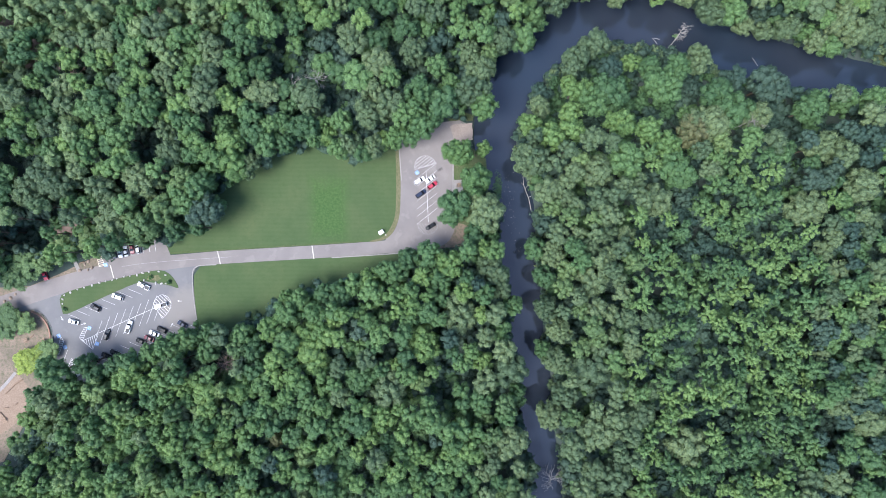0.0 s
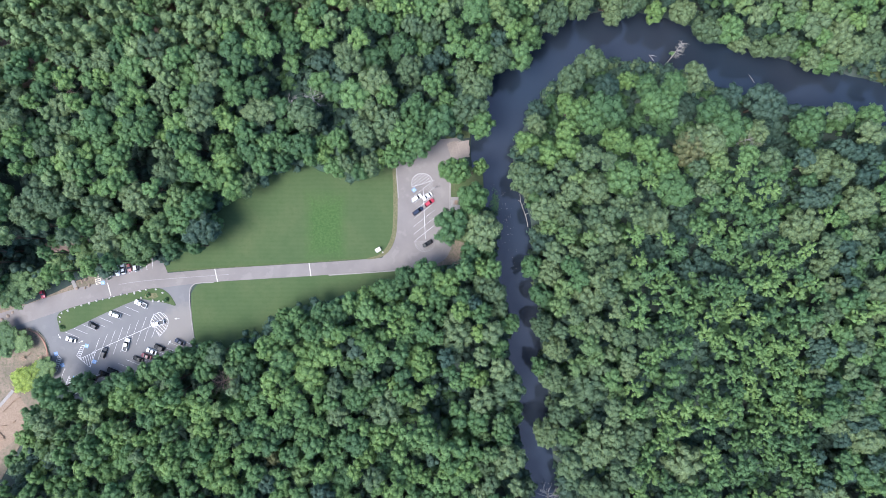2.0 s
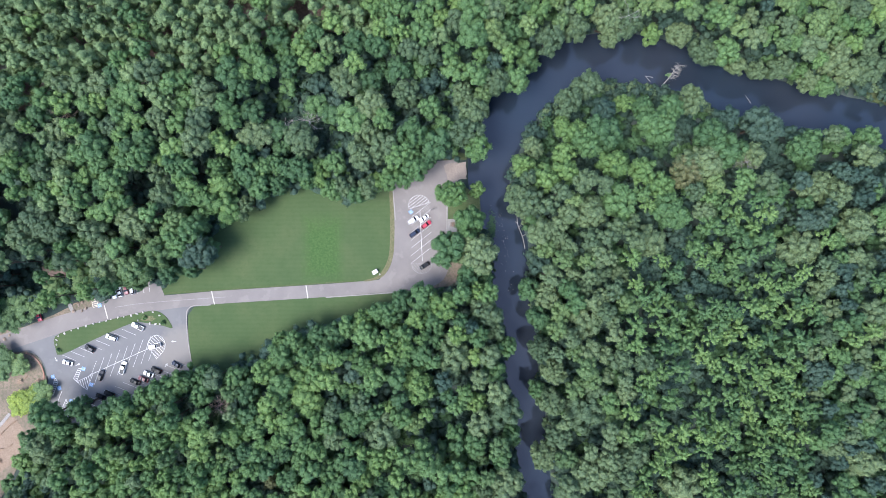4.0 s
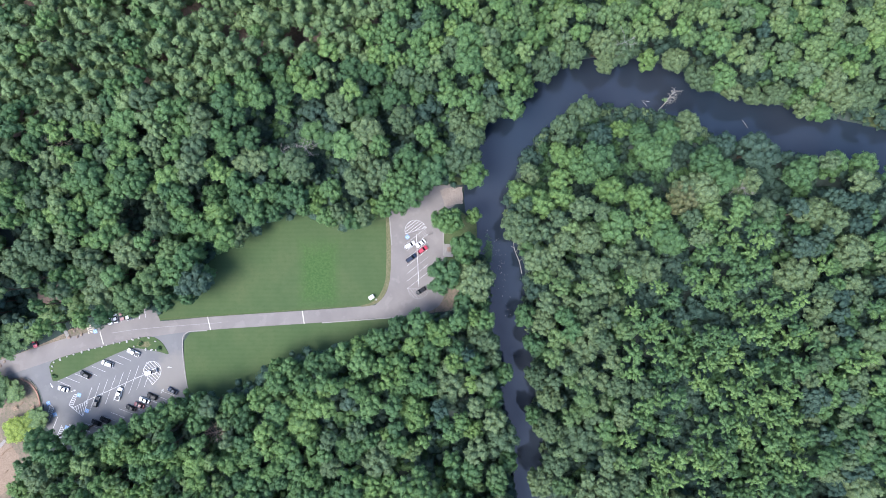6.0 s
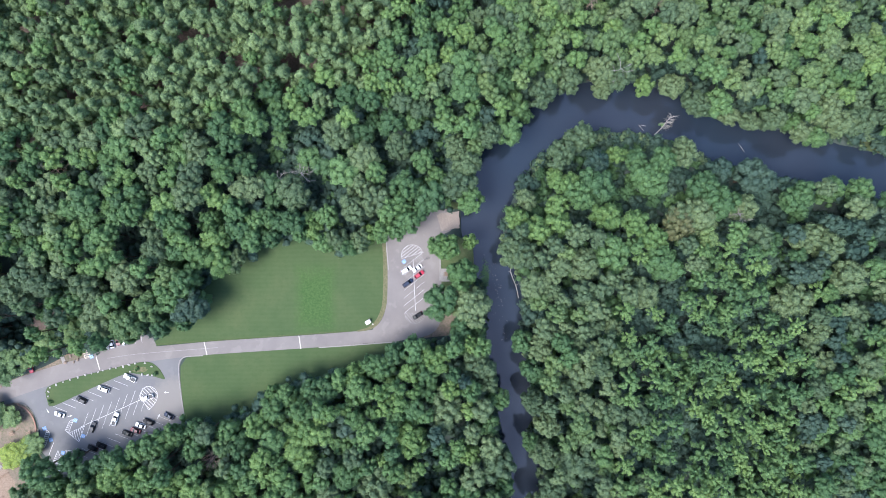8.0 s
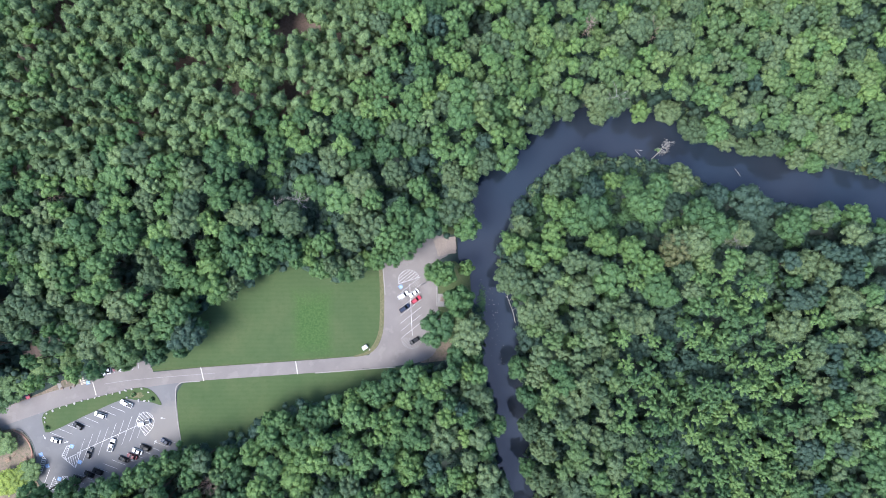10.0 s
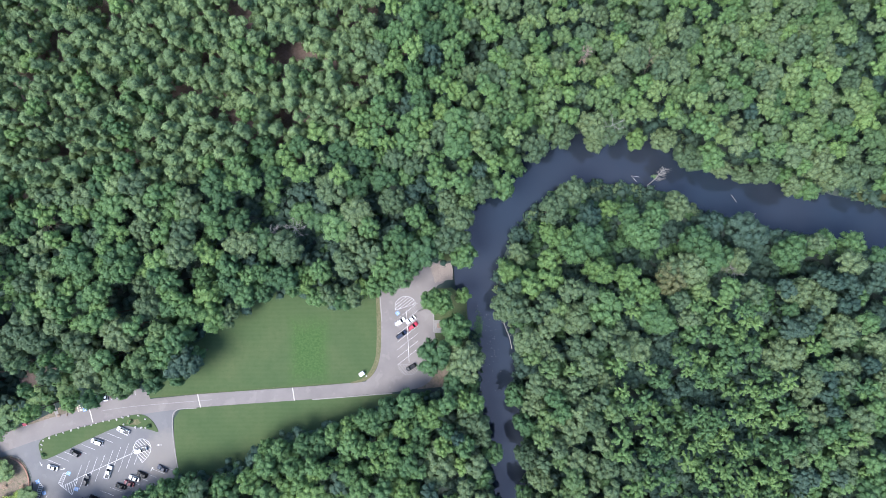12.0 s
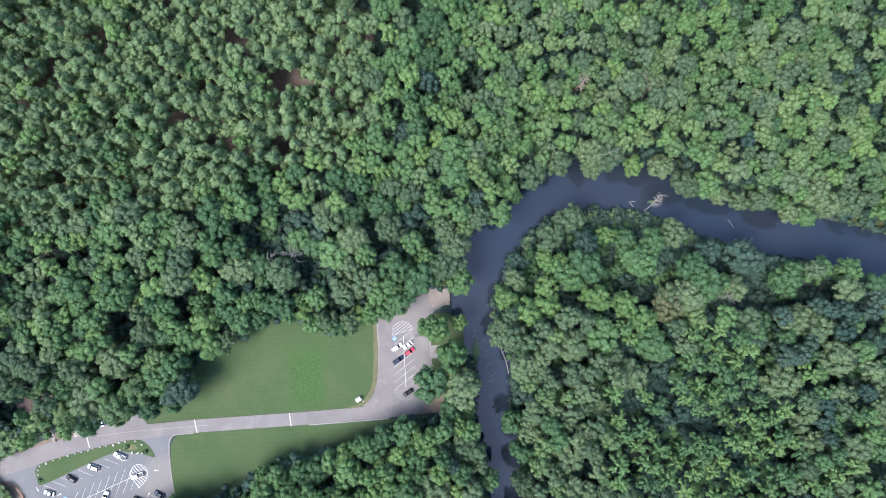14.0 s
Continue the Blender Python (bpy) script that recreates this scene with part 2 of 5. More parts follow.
# ---- the ground with the river's bed, and the water ----
RIVER = spline([(75, -420, 0), (71, -170, 0), (68.1, -118.9, 0), (66.8, -100.4, 0), (65.4, -88.9, 0), (63, -77.4, 0), (62.3, -65.9, 0), (62, -54.4, 0), (58.9, -42.9, 0),
                (58.4, -31.4, 0), (56.5, -19.9, 0), (54.2, -8.4, 0), (54.4, 3, 0), (52.9, 14.5, 0), (48, 25.9, 0), (45.7, 37.4, 0), (47.5, 47.7, 0), (52.2, 60.3, 0),
                (57.9, 69.5, 0), (67.1, 77.7, 0), (81, 84.7, 0), (97, 87, 0), (112, 85, 0), (126, 81, 0), (142, 74.6, 0), (165, 67.6, 0), (188, 62.4, 0),
                (212, 56.7, 0), (260, 45, 0), (430, 40, 0)], 4)
WATER_Z = -1.3


def river_half(xy):
    return 7.0 + np.clip((xy[:, 1] - 30) / 25, 0, 1) * 2.6 - np.clip((-xy[:, 1] - 15) / 40, 0, 1) * 1.2


def ground_height(xy):
    xy = np.asarray(xy, float)
    d = distance_to(xy, RIVER)
    half = river_half(xy)
    s = np.clip((d - half + 1.5) / 4.0, 0, 1)
    return -3.0 + 2.95 * s * s * (3 - 2 * s)


def axis(lo, hi, step):
    inner = np.arange(lo, hi + step, step)
    out = step * 1.5 ** np.arange(1, 15)
    return np.concatenate([(lo - np.cumsum(out))[::-1], inner, inner[-1] + np.cumsum(out)])


gx, gy = axis(-190, 250, 2.2), axis(-150, 200, 2.2)
grid = np.stack(np.meshgrid(gx, gy), -1).reshape(-1, 2)
gz = ground_height(grid)
rough_z = np.array([noise.noise((x * 0.11, y * 0.11, 0)) for x, y in grid]) * 0.06
keep_flat = (gz > -0.1)
gz = np.where(keep_flat, np.minimum(gz + rough_z - 0.06, -0.02), gz)
nx, ny = len(gx), len(gy)
ids = np.arange(nx * ny).reshape(ny, nx)
quads = np.stack([ids[:-1, :-1], ids[:-1, 1:], ids[1:, 1:], ids[1:, :-1]], -1).reshape(-1, 4)
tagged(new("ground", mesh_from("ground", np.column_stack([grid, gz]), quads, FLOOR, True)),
       "leaf litter on the forest floor, tinted dark teal for hazy shade", "ground", kind="structure")
# needle straw lies under the pines, a hand above the litter
px, py = np.arange(-180, 50, 4.0), np.arange(56, 196, 4.0)
straw = np.stack(np.meshgrid(px, py), -1).reshape(-1, 2)
ids = np.arange(len(px) * len(py)).reshape(len(py), len(px))
quads = np.stack([ids[:-1, :-1], ids[:-1, 1:], ids[1:, 1:], ids[1:, :-1]], -1).reshape(-1, 4)
mid = straw[quads].mean(1)
wobble = np.array([noise.noise((x * 0.05, y * 0.05, 2.0)) for x, y in mid])
quads = quads[(mid[:, 1] > 66 + 0.2 * (mid[:, 0] + 140) + 14 * wobble) & (mid[:, 0] < 34 + 16 * wobble) & (distance_to(mid, RIVER) > 16)]
tagged(new("needle_litter", mesh_from("needle_litter", np.column_stack([straw, np.full(len(straw), 0.02)]), quads, STRAW)),
       "reddish-brown needle straw under the pines", "ground", kind="structure")
tagged(part("water", strip(RIVER, 27.0, WATER_Z - 0.05, WATER_Z), WATER), "still dark blue-brown river water", "river", kind="structure")

# ---- lawns, road and parking lots ----
ROAD = spline([(-200, -43, 0), (-165, -33, 0), (-151.7, -29.6, 0), (-140.6, -25.9, 0), (-129.4, -22.1, 0), (-118.3, -18.7, 0), (-107.1, -15.9, 0), (-95.9, -13.8, 0), (-84.7, -12.3, 0),
               (-73.5, -11.1, 0), (-64.5, -10.3, 0), (-50.9, -9.4, 0), (-28.4, -8.0, 0), (-12.5, -6.9, 0), (1.1, -5.8, 0), (12.5, -4.7, 0)], 4)
LOT_EAST = spline([(1.6, -2.9, 0), (4.8, 0.3, 0), (6.8, 5.5, 0), (7.1, 14, 0), (6.9, 25.5, 0), (6.6, 35, 0), (13, 41, 0), (21.4, 44, 0), (28.2, 45, 0), (33.5, 44.8, 0), (33.5, 37.4, 0), (29.6, 34.3, 0), (29, 25.6, 0), (29, 17.7, 0),
                   (30.2, 7.4, 0), (28.4, -1.2, 0), (23.8, -5.4, 0), (13.6, -7.4, 0), (2, -8.2, 0)], 5, True)
LOT_WEST = [(-126.7, -21.0), (-146, -28), (-144, -32.0), (-138.7, -31.6), (-134.8, -33.2), (-132.1, -36.9), (-130.2, -43), (-131.2, -49.4), (-126.7, -54.3), (-122, -60), (-114, -61), (-95.8, -53), (-73.6, -42.5),
            (-74.2, -31), (-74.9, -24), (-75.6, -18), (-74.2, -14.4), (-71, -10), (-90, -12)]
LAWN_NORTH = [(-90, -9.6), (-64.5, -7.6), (-28.4, -5.3), (-3.5, -3.6), (1.6, -2.6), (4.6, 0.2), (6.6, 5.5), (6.9, 16.4), (6.2, 36.8), (2, 46), (-14, 50), (-40, 46), (-62, 38), (-76, 22), (-84, 8), (-92, -2)]
LAWN_SOUTH = [(-74.9, -17.5), (-72.5, -14.0), (-64.4, -12.9), (-28.3, -10.6), (2, -8.5), (20, -8), (22, -16), (5, -27), (-26, -36), (-44, -42), (-60, -48), (-73, -46), (-73.6, -40), (-75, -25)]
DIRT_WEST = [(-200, -50), (-165, -40), (-151.7, -34.5), (-145, -32), (-137, -31.6), (-133.2, -35.5), (-131, -43), (-132, -49.8), (-128, -56), (-136, -66), (-150, -92), (-175, -100), (-200, -80)]
DIRT_NORTH = [(-175, -26), (-160, -23), (-140, -22), (-128, -17), (-120, -13), (-112, -9), (-108, -13), (-118, -17), (-130, -20.5), (-142, -24.5), (-152, -28), (-175, -33)]
BARE_GAP = [(-137, -4.5), (-130, -6.5), (-123, -2.5), (-115.5, 3), (-116, 7), (-124, 5.5), (-131, 3), (-138, 0)]
ISLAND = spline([(*q, 0) for q in [(-127.4, -25.6), (-118.3, -22.2), (-107.1, -19.4), (-95.9, -16.7), (-88.2, -15.5), (-84.2, -17.4), (-81.6, -21.0), (-81.3, -22.6), (-84.7, -21.6), (-91.8, -20.4), (-97, -20.4), (-111.5, -26.7), (-125, -33.0), (-127.2, -31)]], 3, True)
ISLAND = [(q[0], q[1]) for q in ISLAND]
# ---- paints and finishes of the small things ----
def plain(name, colour, rough=0.5, metal=0.0, spec=0.5, wear=0.12, scale=2.0):
    m, nt, b = material(name, rough, metal, spec)
    n = add_noise(nt, scale, 4.0, 0.65)
    dark = tuple(c * (1 - 2 * wear) for c in colour)
    nt.links.new(ramp(nt, n, (0.3, dark), (0.65, colour)), b.inputs["Base Color"])
    return m


def car_paint(name, colour, gloss=0.3):
    m = plain(name, colour, 0.38, 0.0, gloss, 0.04, 1.0)
    m.node_tree.nodes["Principled BSDF"].inputs["Coat Weight"].default_value = 0.4 * gloss
    return m


def worn_paint(name, colour, under):
    """Road paint, rubbed through to the asphalt in spots."""
    m, nt, b = material(name, 0.7)
    worn = ramp(nt, add_noise(nt, 1.3, 5.0, 0.75), (0.36, (1, 1, 1)), (0.52, (0, 0, 0)))
    nt.links.new(blend(nt, sums(nt, "MULTIPLY", worn, 0.7), colour, under), b.inputs["Base Color"])
    return m


WHITE_LINE = worn_paint("white_road_paint", (0.50, 0.49, 0.47), (0.22, 0.21, 0.20))
FADED_LINE = worn_paint("faded_road_paint", (0.239, 0.227, 0.214), (0.185, 0.172, 0.164))
YELLOW_LINE = worn_paint("yellow_road_paint", (0.56, 0.49, 0.34), (0.32, 0.30, 0.27))
CROSS_LINE = worn_paint("cream_road_paint", (0.414, 0.387, 0.324), (0.234, 0.216, 0.189))
BLUE_PAINT = worn_paint("blue_road_paint", (0.15, 0.28, 0.50), (0.18, 0.20, 0.24))
BUMP_DARK = plain("tar_joint", (0.13, 0.125, 0.12), 0.9)
GLASS = plain("tinted_window", (0.010, 0.012, 0.015), 0.12, 0.0, 0.35, 0.0)
TYRE = plain("tyre_rubber", (0.02, 0.02, 0.02), 0.9)
RIM = plain("alloy_rim", (0.45, 0.45, 0.46), 0.35, 0.9)
LAMP_CLEAR = plain("headlight_lens", (0.42, 0.43, 0.45), 0.15)
LAMP_RED = plain("tail_light_lens", (0.35, 0.02, 0.02), 0.2)
TRIM = plain("black_trim", (0.03, 0.03, 0.032), 0.6)
PAINT = {"white": car_paint("white_paint", (0.78, 0.78, 0.77)), "black": car_paint("black_paint", (0.010, 0.011, 0.013), 0.12), "red": car_paint("red_paint", (0.36, 0.03, 0.055)),
         "silver": car_paint("silver_paint", (0.50, 0.51, 0.52)), "blue": car_paint("dark_blue_paint", (0.018, 0.026, 0.052), 0.15), "grey": car_paint("grey_paint", (0.030, 0.032, 0.037), 0.15),
         "maroon": car_paint("maroon_paint", (0.11, 0.014, 0.024))}
BOULDER = ground_material("pale_stone", (0.36, 0.34, 0.31), (0.47, 0.45, 0.42), (0.26, 0.24, 0.215), 0.9, 6.0, 0.9, 0.03)
BROWN_STONE = ground_material("brown_stone", (0.20, 0.155, 0.12), (0.30, 0.235, 0.185), (0.14, 0.10, 0.08), 0.9, 6.0, 0.9, 0.03)
TIMBER = ground_material("weathered_timber", (0.22, 0.15, 0.10), (0.32, 0.23, 0.16), (0.14, 0.10, 0.07), 0.8, 8.0, 0.9, 0.01)
CLAY = ground_material("red_clay", (0.27, 0.15, 0.105), (0.34, 0.20, 0.145), (0.20, 0.11, 0.08), 0.5, 3.0, 0.95, 0.04)
METAL = plain("dark_steel", (0.10, 0.10, 0.105), 0.5, 0.7)
WHITE_SHEET = plain("white_painted_metal", (0.75, 0.75, 0.73), 0.5)


def box(bm, x0, x1, y0, y1, z0, z1, taper=0.0):
    """Adds a box to a bmesh; taper draws its top in."""
    v = [bm.verts.new((x, y, z0)) for x, y in ((x0, y0), (x1, y0), (x1, y1), (x0, y1))]
    t = taper
    w = [bm.verts.new((x, y, z1)) for x, y in ((x0 + t, y0 + t), (x1 - t, y0 + t), (x1 - t, y1 - t), (x0 + t, y1 - t))]
    bm.faces.new(v[::-1])
    bm.faces.new(w)
    for i in range(4):
        j = (i + 1) % 4
        bm.faces.new((v[i], v[j], w[j], w[i]))
    return bm


def bevelled(bm, width, segments=2):
    bmesh.ops.bevel(bm, geom=bm.edges[:], offset=width, segments=segments, affect="EDGES", clamp_overlap=True)
    return bm


def loft(sections, half):
    """A car shell from cross-sections along its length: (x, half width factor, low, shoulder, top). Half profile, mirrored."""
    bm = bmesh.new()
    rings = []
    for x, w, low, mid, top, tuck in sections:
        prof = [(-half * w * 0.94, low), (-half * w, mid * 0.75 + low * 0.25), (-half * w * 0.97, mid), (-half * w * tuck, top), (0, top + 0.02), (half * w * tuck, top), (half * w * 0.97, mid), (half * w, mid * 0.75 + low * 0.25), (half * w * 0.94, low)]
        rings.append([bm.verts.new((x, y, z)) for y, z in prof])
    for a, b in zip(rings, rings[1:]):
        for i in range(len(a) - 1):
            bm.faces.new((a[i], b[i], b[i + 1], a[i + 1]))
        bm.faces.new((a[-1], b[-1], b[0], a[0]))
    bm.faces.new(rings[0])
    bm.faces.new(rings[-1][::-1])
    bmesh.ops.recalc_face_normals(bm, faces=bm.faces[:])
    return bm


WHEEL_MESH = {}


def wheel(parent, x, y, r):
    ob = new("wheel")
    ob.parent = parent
    ob.location = (x, y, r)
    if r not in WHEEL_MESH:
        made = []
        for name, rad, wide, mat in (("tyre", r, 0.22, TYRE), ("rim", r * 0.62, 0.235, RIM)):
            bm = bmesh.new()
            bmesh.ops.create_cone(bm, cap_ends=True, segments=20, radius1=rad, radius2=rad, depth=wide, matrix=Matrix.Rotation(math.pi / 2, 4, "X"))
            bmesh.ops.bevel(bm, geom=[e for e in bm.edges if len(e.link_faces) == 2 and any(len(f.verts) > 4 for f in e.link_faces)], offset=0.03, segments=2, affect="EDGES")
            me = bpy.data.meshes.new(name)
            bm.to_mesh(me)
            bm.free()
            me.materials.append(mat)
            made.append((name, me))
        WHEEL_MESH[r] = made
    for name, me in WHEEL_MESH[r]:
        new(name, me).parent = ob


def vehicle(x, y, heading, style, colour, label):
    """A parked vehicle, nose along the heading. Styles: sedan, suv, pickup, van."""
    L, W, H = {"sedan": (4.6, 1.82, 1.42), "suv": (4.7, 1.9, 1.72), "pickup": (5.6, 1.98, 1.82), "van": (5.1, 1.98, 1.78)}[style]
    a, h, paint = L / 2, W / 2, PAINT[colour]
    base = new({"sedan": "car", "suv": "suv", "pickup": "pickup_truck", "van": "minivan"}[style])
    base.matrix_world = pose(x, y, 0.05, 0, 0, heading) @ Matrix.Diagonal((0.92, 0.94, 0.94, 1))
    belt = {"sedan": 0.92, "suv": 1.05, "pickup": 1.12, "van": 1.05}[style]
    hood = belt - 0.06
    low = 0.24
    bed = style == "pickup"
    body = loft([(-a, 0.86, low + 0.12, belt * 0.8, belt - 0.12, 0.84), (-a + 0.18, 0.96, low, belt * 0.85, belt - 0.02, 0.9), (-a * 0.5, 1, low, belt * 0.85, belt, 0.92), (a * 0.2, 1, low, belt * 0.85, belt, 0.92),
                 (a * 0.45, 1, low, belt * 0.82, belt - 0.02, 0.9), (a - 0.35, 0.96, low, belt * 0.76, hood - 0.1, 0.86), (a - 0.08, 0.88, low + 0.04, belt * 0.68, hood - 0.22, 0.82), (a, 0.8, low + 0.14, belt * 0.6, hood - 0.34, 0.8)], h)
    part("body", body, paint, base, smooth=False)
    # cabin: glass house with a painted roof
    x0, x1, x2, x3 = {"sedan": (-a + 0.55, -a + 1.25, 0.15, 0.95), "suv": (-a + 0.12, -a + 0.5, 0.2, 0.95), "pickup": (-0.75, -0.6, 0.75, 1.4), "van": (-a + 0.1, -a + 0.4, 0.5, 1.35)}[style]
    cab = bmesh.new()
    lowv = [cab.verts.new(p) for p in ((x0, -h * 0.9, belt - 0.01), (x3, -h * 0.88, belt - 0.01), (x3, h * 0.88, belt - 0.01), (x0, h * 0.9, belt - 0.01))]
    topv = [cab.verts.new(p) for p in ((x1, -h * 0.72, H - 0.03), (x2, -h * 0.70, H - 0.03), (x2, h * 0.70, H - 0.03), (x1, h * 0.72, H - 0.03))]
    cab.faces.new(topv)
    for i in range(4):
        j = (i + 1) % 4
        cab.faces.new((lowv[i], lowv[j], topv[j], topv[i]))
    bmesh.ops.recalc_face_normals(cab, faces=cab.faces[:])
    part("window_glass", bevelled(cab, 0.03, 1), GLASS, base, "dark tinted glass")
    roof = box(bmesh.new(), x1 - 0.02, x2 + 0.04, -h * 0.74, h * 0.74, H - 0.04, H + 0.03, 0.05)
    part("roof", bevelled(roof, 0.02, 1), paint, base)
    for side in (-1, 1):
        for p, q in (((x0, h * 0.9), (x1, h * 0.72)), ((x3, h * 0.88), (x2, h * 0.70)), (((x0 + x3) / 2 - 0.1, h * 0.895), ((x1 + x2) / 2 - 0.1, h * 0.715))):
            post = bmesh.new()
            v = [post.verts.new(c) for c in ((p[0] - 0.05, side * (p[1] + 0.012), belt), (p[0] + 0.05, side * (p[1] + 0.012), belt), (q[0] + 0.05, side * (q[1] + 0.012), H - 0.02), (q[0] - 0.05, side * (q[1] + 0.012), H - 0.02))]
            post.faces.new(v)
            bmesh.ops.solidify(post, geom=post.faces[:], thickness=0.02)
            part("pillar", post, paint, base)
        part("mirror", bevelled(box(bmesh.new(), x3 - 0.38, x3 - 0.2, side * h * 1.0 - 0.09, side * h * 1.0 + 0.09, belt, belt + 0.15), 0.03, 1), TRIM, base)
        part("headlight", bevelled(box(bmesh.new(), a - 0.2, a - 0.02, side * h * 0.64 - 0.15, side * h * 0.64 + 0.14, hood - 0.32, hood - 0.17, 0.02), 0.02, 1), LAMP_CLEAR, base)
        part("tail_light", bevelled(box(bmesh.new(), -a - 0.01, -a + 0.1, side * h * 0.7 - 0.12, side * h * 0.7 + 0.12, belt - 0.32, belt - 0.12), 0.02, 1), LAMP_RED, base)
        for wx in (-a + 0.95, a - 0.9):
            wheel(base, wx, side * (h - 0.12), 0.36 if style in ("pickup", "suv") else 0.32)
    part("bumper", bevelled(box(bmesh.new(), a - 0.1, a + 0.05, -h * 0.72, h * 0.72, 0.3, 0.52), 0.04, 1), TRIM, base)
    part("bumper", bevelled(box(bmesh.new(), -a - 0.06, -a + 0.1, -h * 0.8, h * 0.8, 0.35, 0.55), 0.04, 1), TRIM, base)
    if bed:
        part("cargo_bed", box(bmesh.new(), -a + 0.12, -0.85, -h * 0.78, h * 0.78, belt + 0.004, belt + 0.03), TRIM, base, "dark open load bed")
        for side in (-1, 1):
            part("bed_rail", bevelled(box(bmesh.new(), -a + 0.05, -0.8, side * h * 0.88 - 0.09, side * h * 0.88 + 0.09, belt - 0.02, belt + 0.12), 0.03, 1), paint, base)
        part("tailgate", bevelled(box(bmesh.new(), -a + 0.0, -a + 0.1, -h * 0.86, h * 0.86, belt - 0.3, belt + 0.1), 0.03, 1), paint, base)
    if style in ("suv", "van"):
        for side in (-1, 1):
            part("roof_rail", bevelled(box(bmesh.new(), x1 + 0.1, x2 - 0.1, side * h * 0.6 - 0.025, side * h * 0.6 + 0.025, H + 0.03, H + 0.08), 0.01, 1), TRIM, base)
    tagged(base, label, "truck" if bed else "car", "parked vehicles")
    return base


def rock(x, y, r, rng, name="boulder", mat=None, label="rounded pale boulder on the grass verge", group="boulders round the island", lift=0.16):
    bm = bmesh.new()
    bmesh.ops.create_icosphere(bm, subdivisions=2, radius=1.0)
    s = Vector((r * rng.uniform(0.9, 1.5), r * rng.uniform(0.7, 1.0), r * rng.uniform(0.55, 0.8)))
    seed = rng.uniform(0, 99)
    for v in bm.verts:
        k = 1 + 0.28 * noise.noise(v.co * 1.3 + Vector((seed, 0, 0)))
        v.co = Vector((v.co.x * s.x * k, v.co.y * s.y * k, max(v.co.z * k, -0.35) * s.z))
    ob = part(name, bm, mat or BOULDER)
    ob.matrix_world = pose(x, y, lift + s.z * 0.3, 0, 0, rng.uniform(0, 360))
    return tagged(ob, label, "rock", group)


def tube(path, radii, sides=6, bm=None):
    """A tapered round bar along a path, into a bmesh."""
    bm = bm or bmesh.new()
    rings = []
    for i, (q, r) in enumerate(zip(path, radii)):
        d = (Vector(path[min(i + 1, len(path) - 1)]) - Vector(path[max(i - 1, 0)])).normalized()
        u = d.orthogonal().normalized()
        w = d.cross(u)
        rings.append([bm.verts.new(Vector(q) + r * (math.cos(6.2832 * k / sides) * u + math.sin(6.2832 * k / sides) * w)) for k in range(sides)])
    for a, b in zip(rings, rings[1:]):
        best = min(range(sides), key=lambda s: sum((a[k].co - b[(k + s) % sides].co).length for k in range(sides)))
        for k in range(sides):
            bm.faces.new((a[k], a[(k + 1) % sides], b[(k + 1 + best) % sides], b[(k + best) % sides]))
    bm.faces.new(rings[0][::-1])
    bm.faces.new(rings[-1])
    return bm


def bare_tree(x, y, z, height, reach, mat, label, rng, lean=(0, 0), twigs=16, thick=0.22, name="dead_tree"):
    """A leafless tree: trunk, forking limbs and twigs."""
    base = new(name)
    base.location = (x, y, z)
    top = Vector((lean[0], lean[1], height))
    part("trunk", tube([(0, 0, -0.4), tuple(top * 0.5), tuple(top)], [thick, thick * 0.7, thick * 0.3], 7), mat, base)
    for i in range(twigs):
        t = rng.uniform(0.55, 1.0)
        s = top * t
        turn = i * 2.4 + rng.uniform(-0.4, 0.4)
        ln = reach * rng.uniform(0.55, 1.05)
        e = s + Vector((math.cos(turn) * ln, math.sin(turn) * ln, rng.uniform(-0.1, 0.5) * ln))
        m = s.lerp(e, 0.5) + Vector((0, 0, 0.12 * ln)) + Vector(rng.normal(0, 0.1 * ln, 3))
        bm = tube([tuple(s), tuple(m), tuple(e)], [thick * 0.42, thick * 0.28, 0.03], 5)
        for k in range(4):
            f = m.lerp(e, rng.uniform(0, 0.8))
            g = f + (e - s) * rng.uniform(0.2, 0.4) + Vector(rng.normal(0, 0.22 * ln, 3))
            tube([tuple(f), tuple(g)], [thick * 0.2, 0.025], 4, bm)
        part("limb", bm, mat, base)
    return tagged(base, label, "tree", "dead trees")

tagged(part("lawn", slab(LAWN_NORTH, -0.1, 0.03), LAWN), "mown green meadow grass", "lawn", kind="structure")
tagged(part("lawn", slab(LAWN_SOUTH, -0.1, 0.03), LAWN), "mown green meadow grass", "lawn", kind="structure")
tagged(part("bare_ground", slab(DIRT_WEST, -0.1, 0.02), EARTH), "bare reddish-brown earth", "ground", kind="structure")
tagged(part("bare_ground", slab(DIRT_NORTH, -0.1, 0.018), EARTH), "bare brown earth beside the road", "ground", kind="structure")
tagged(part("bare_ground", slab(BARE_GAP, -0.1, 0.018), STRAW), "bare brown ground in a gap of the trees", "ground", kind="structure")
tagged(part("road", strip(ROAD, [6.8 - 1.6 * min(max((q[0] + 115) / 40, 0), 1) for q in ROAD], -0.1, 0.05), ASPHALT), "worn pale grey asphalt road", "road", kind="structure")
tagged(part("parking_lot", slab(LOT_EAST, -0.1, 0.046), ASPHALT), "pale grey asphalt parking lot by the river", "parking lot", kind="structure")
tagged(part("parking_lot", slab(LOT_WEST, -0.1, 0.042), ASPHALT_BLUE), "bluish grey asphalt parking lot", "parking lot", kind="structure")
tagged(part("grass_island", slab(ISLAND, 0.0, 0.16), LAWN), "raised grass island in the parking lot", "lawn", kind="structure")

bare_rng = np.random.default_rng(14)
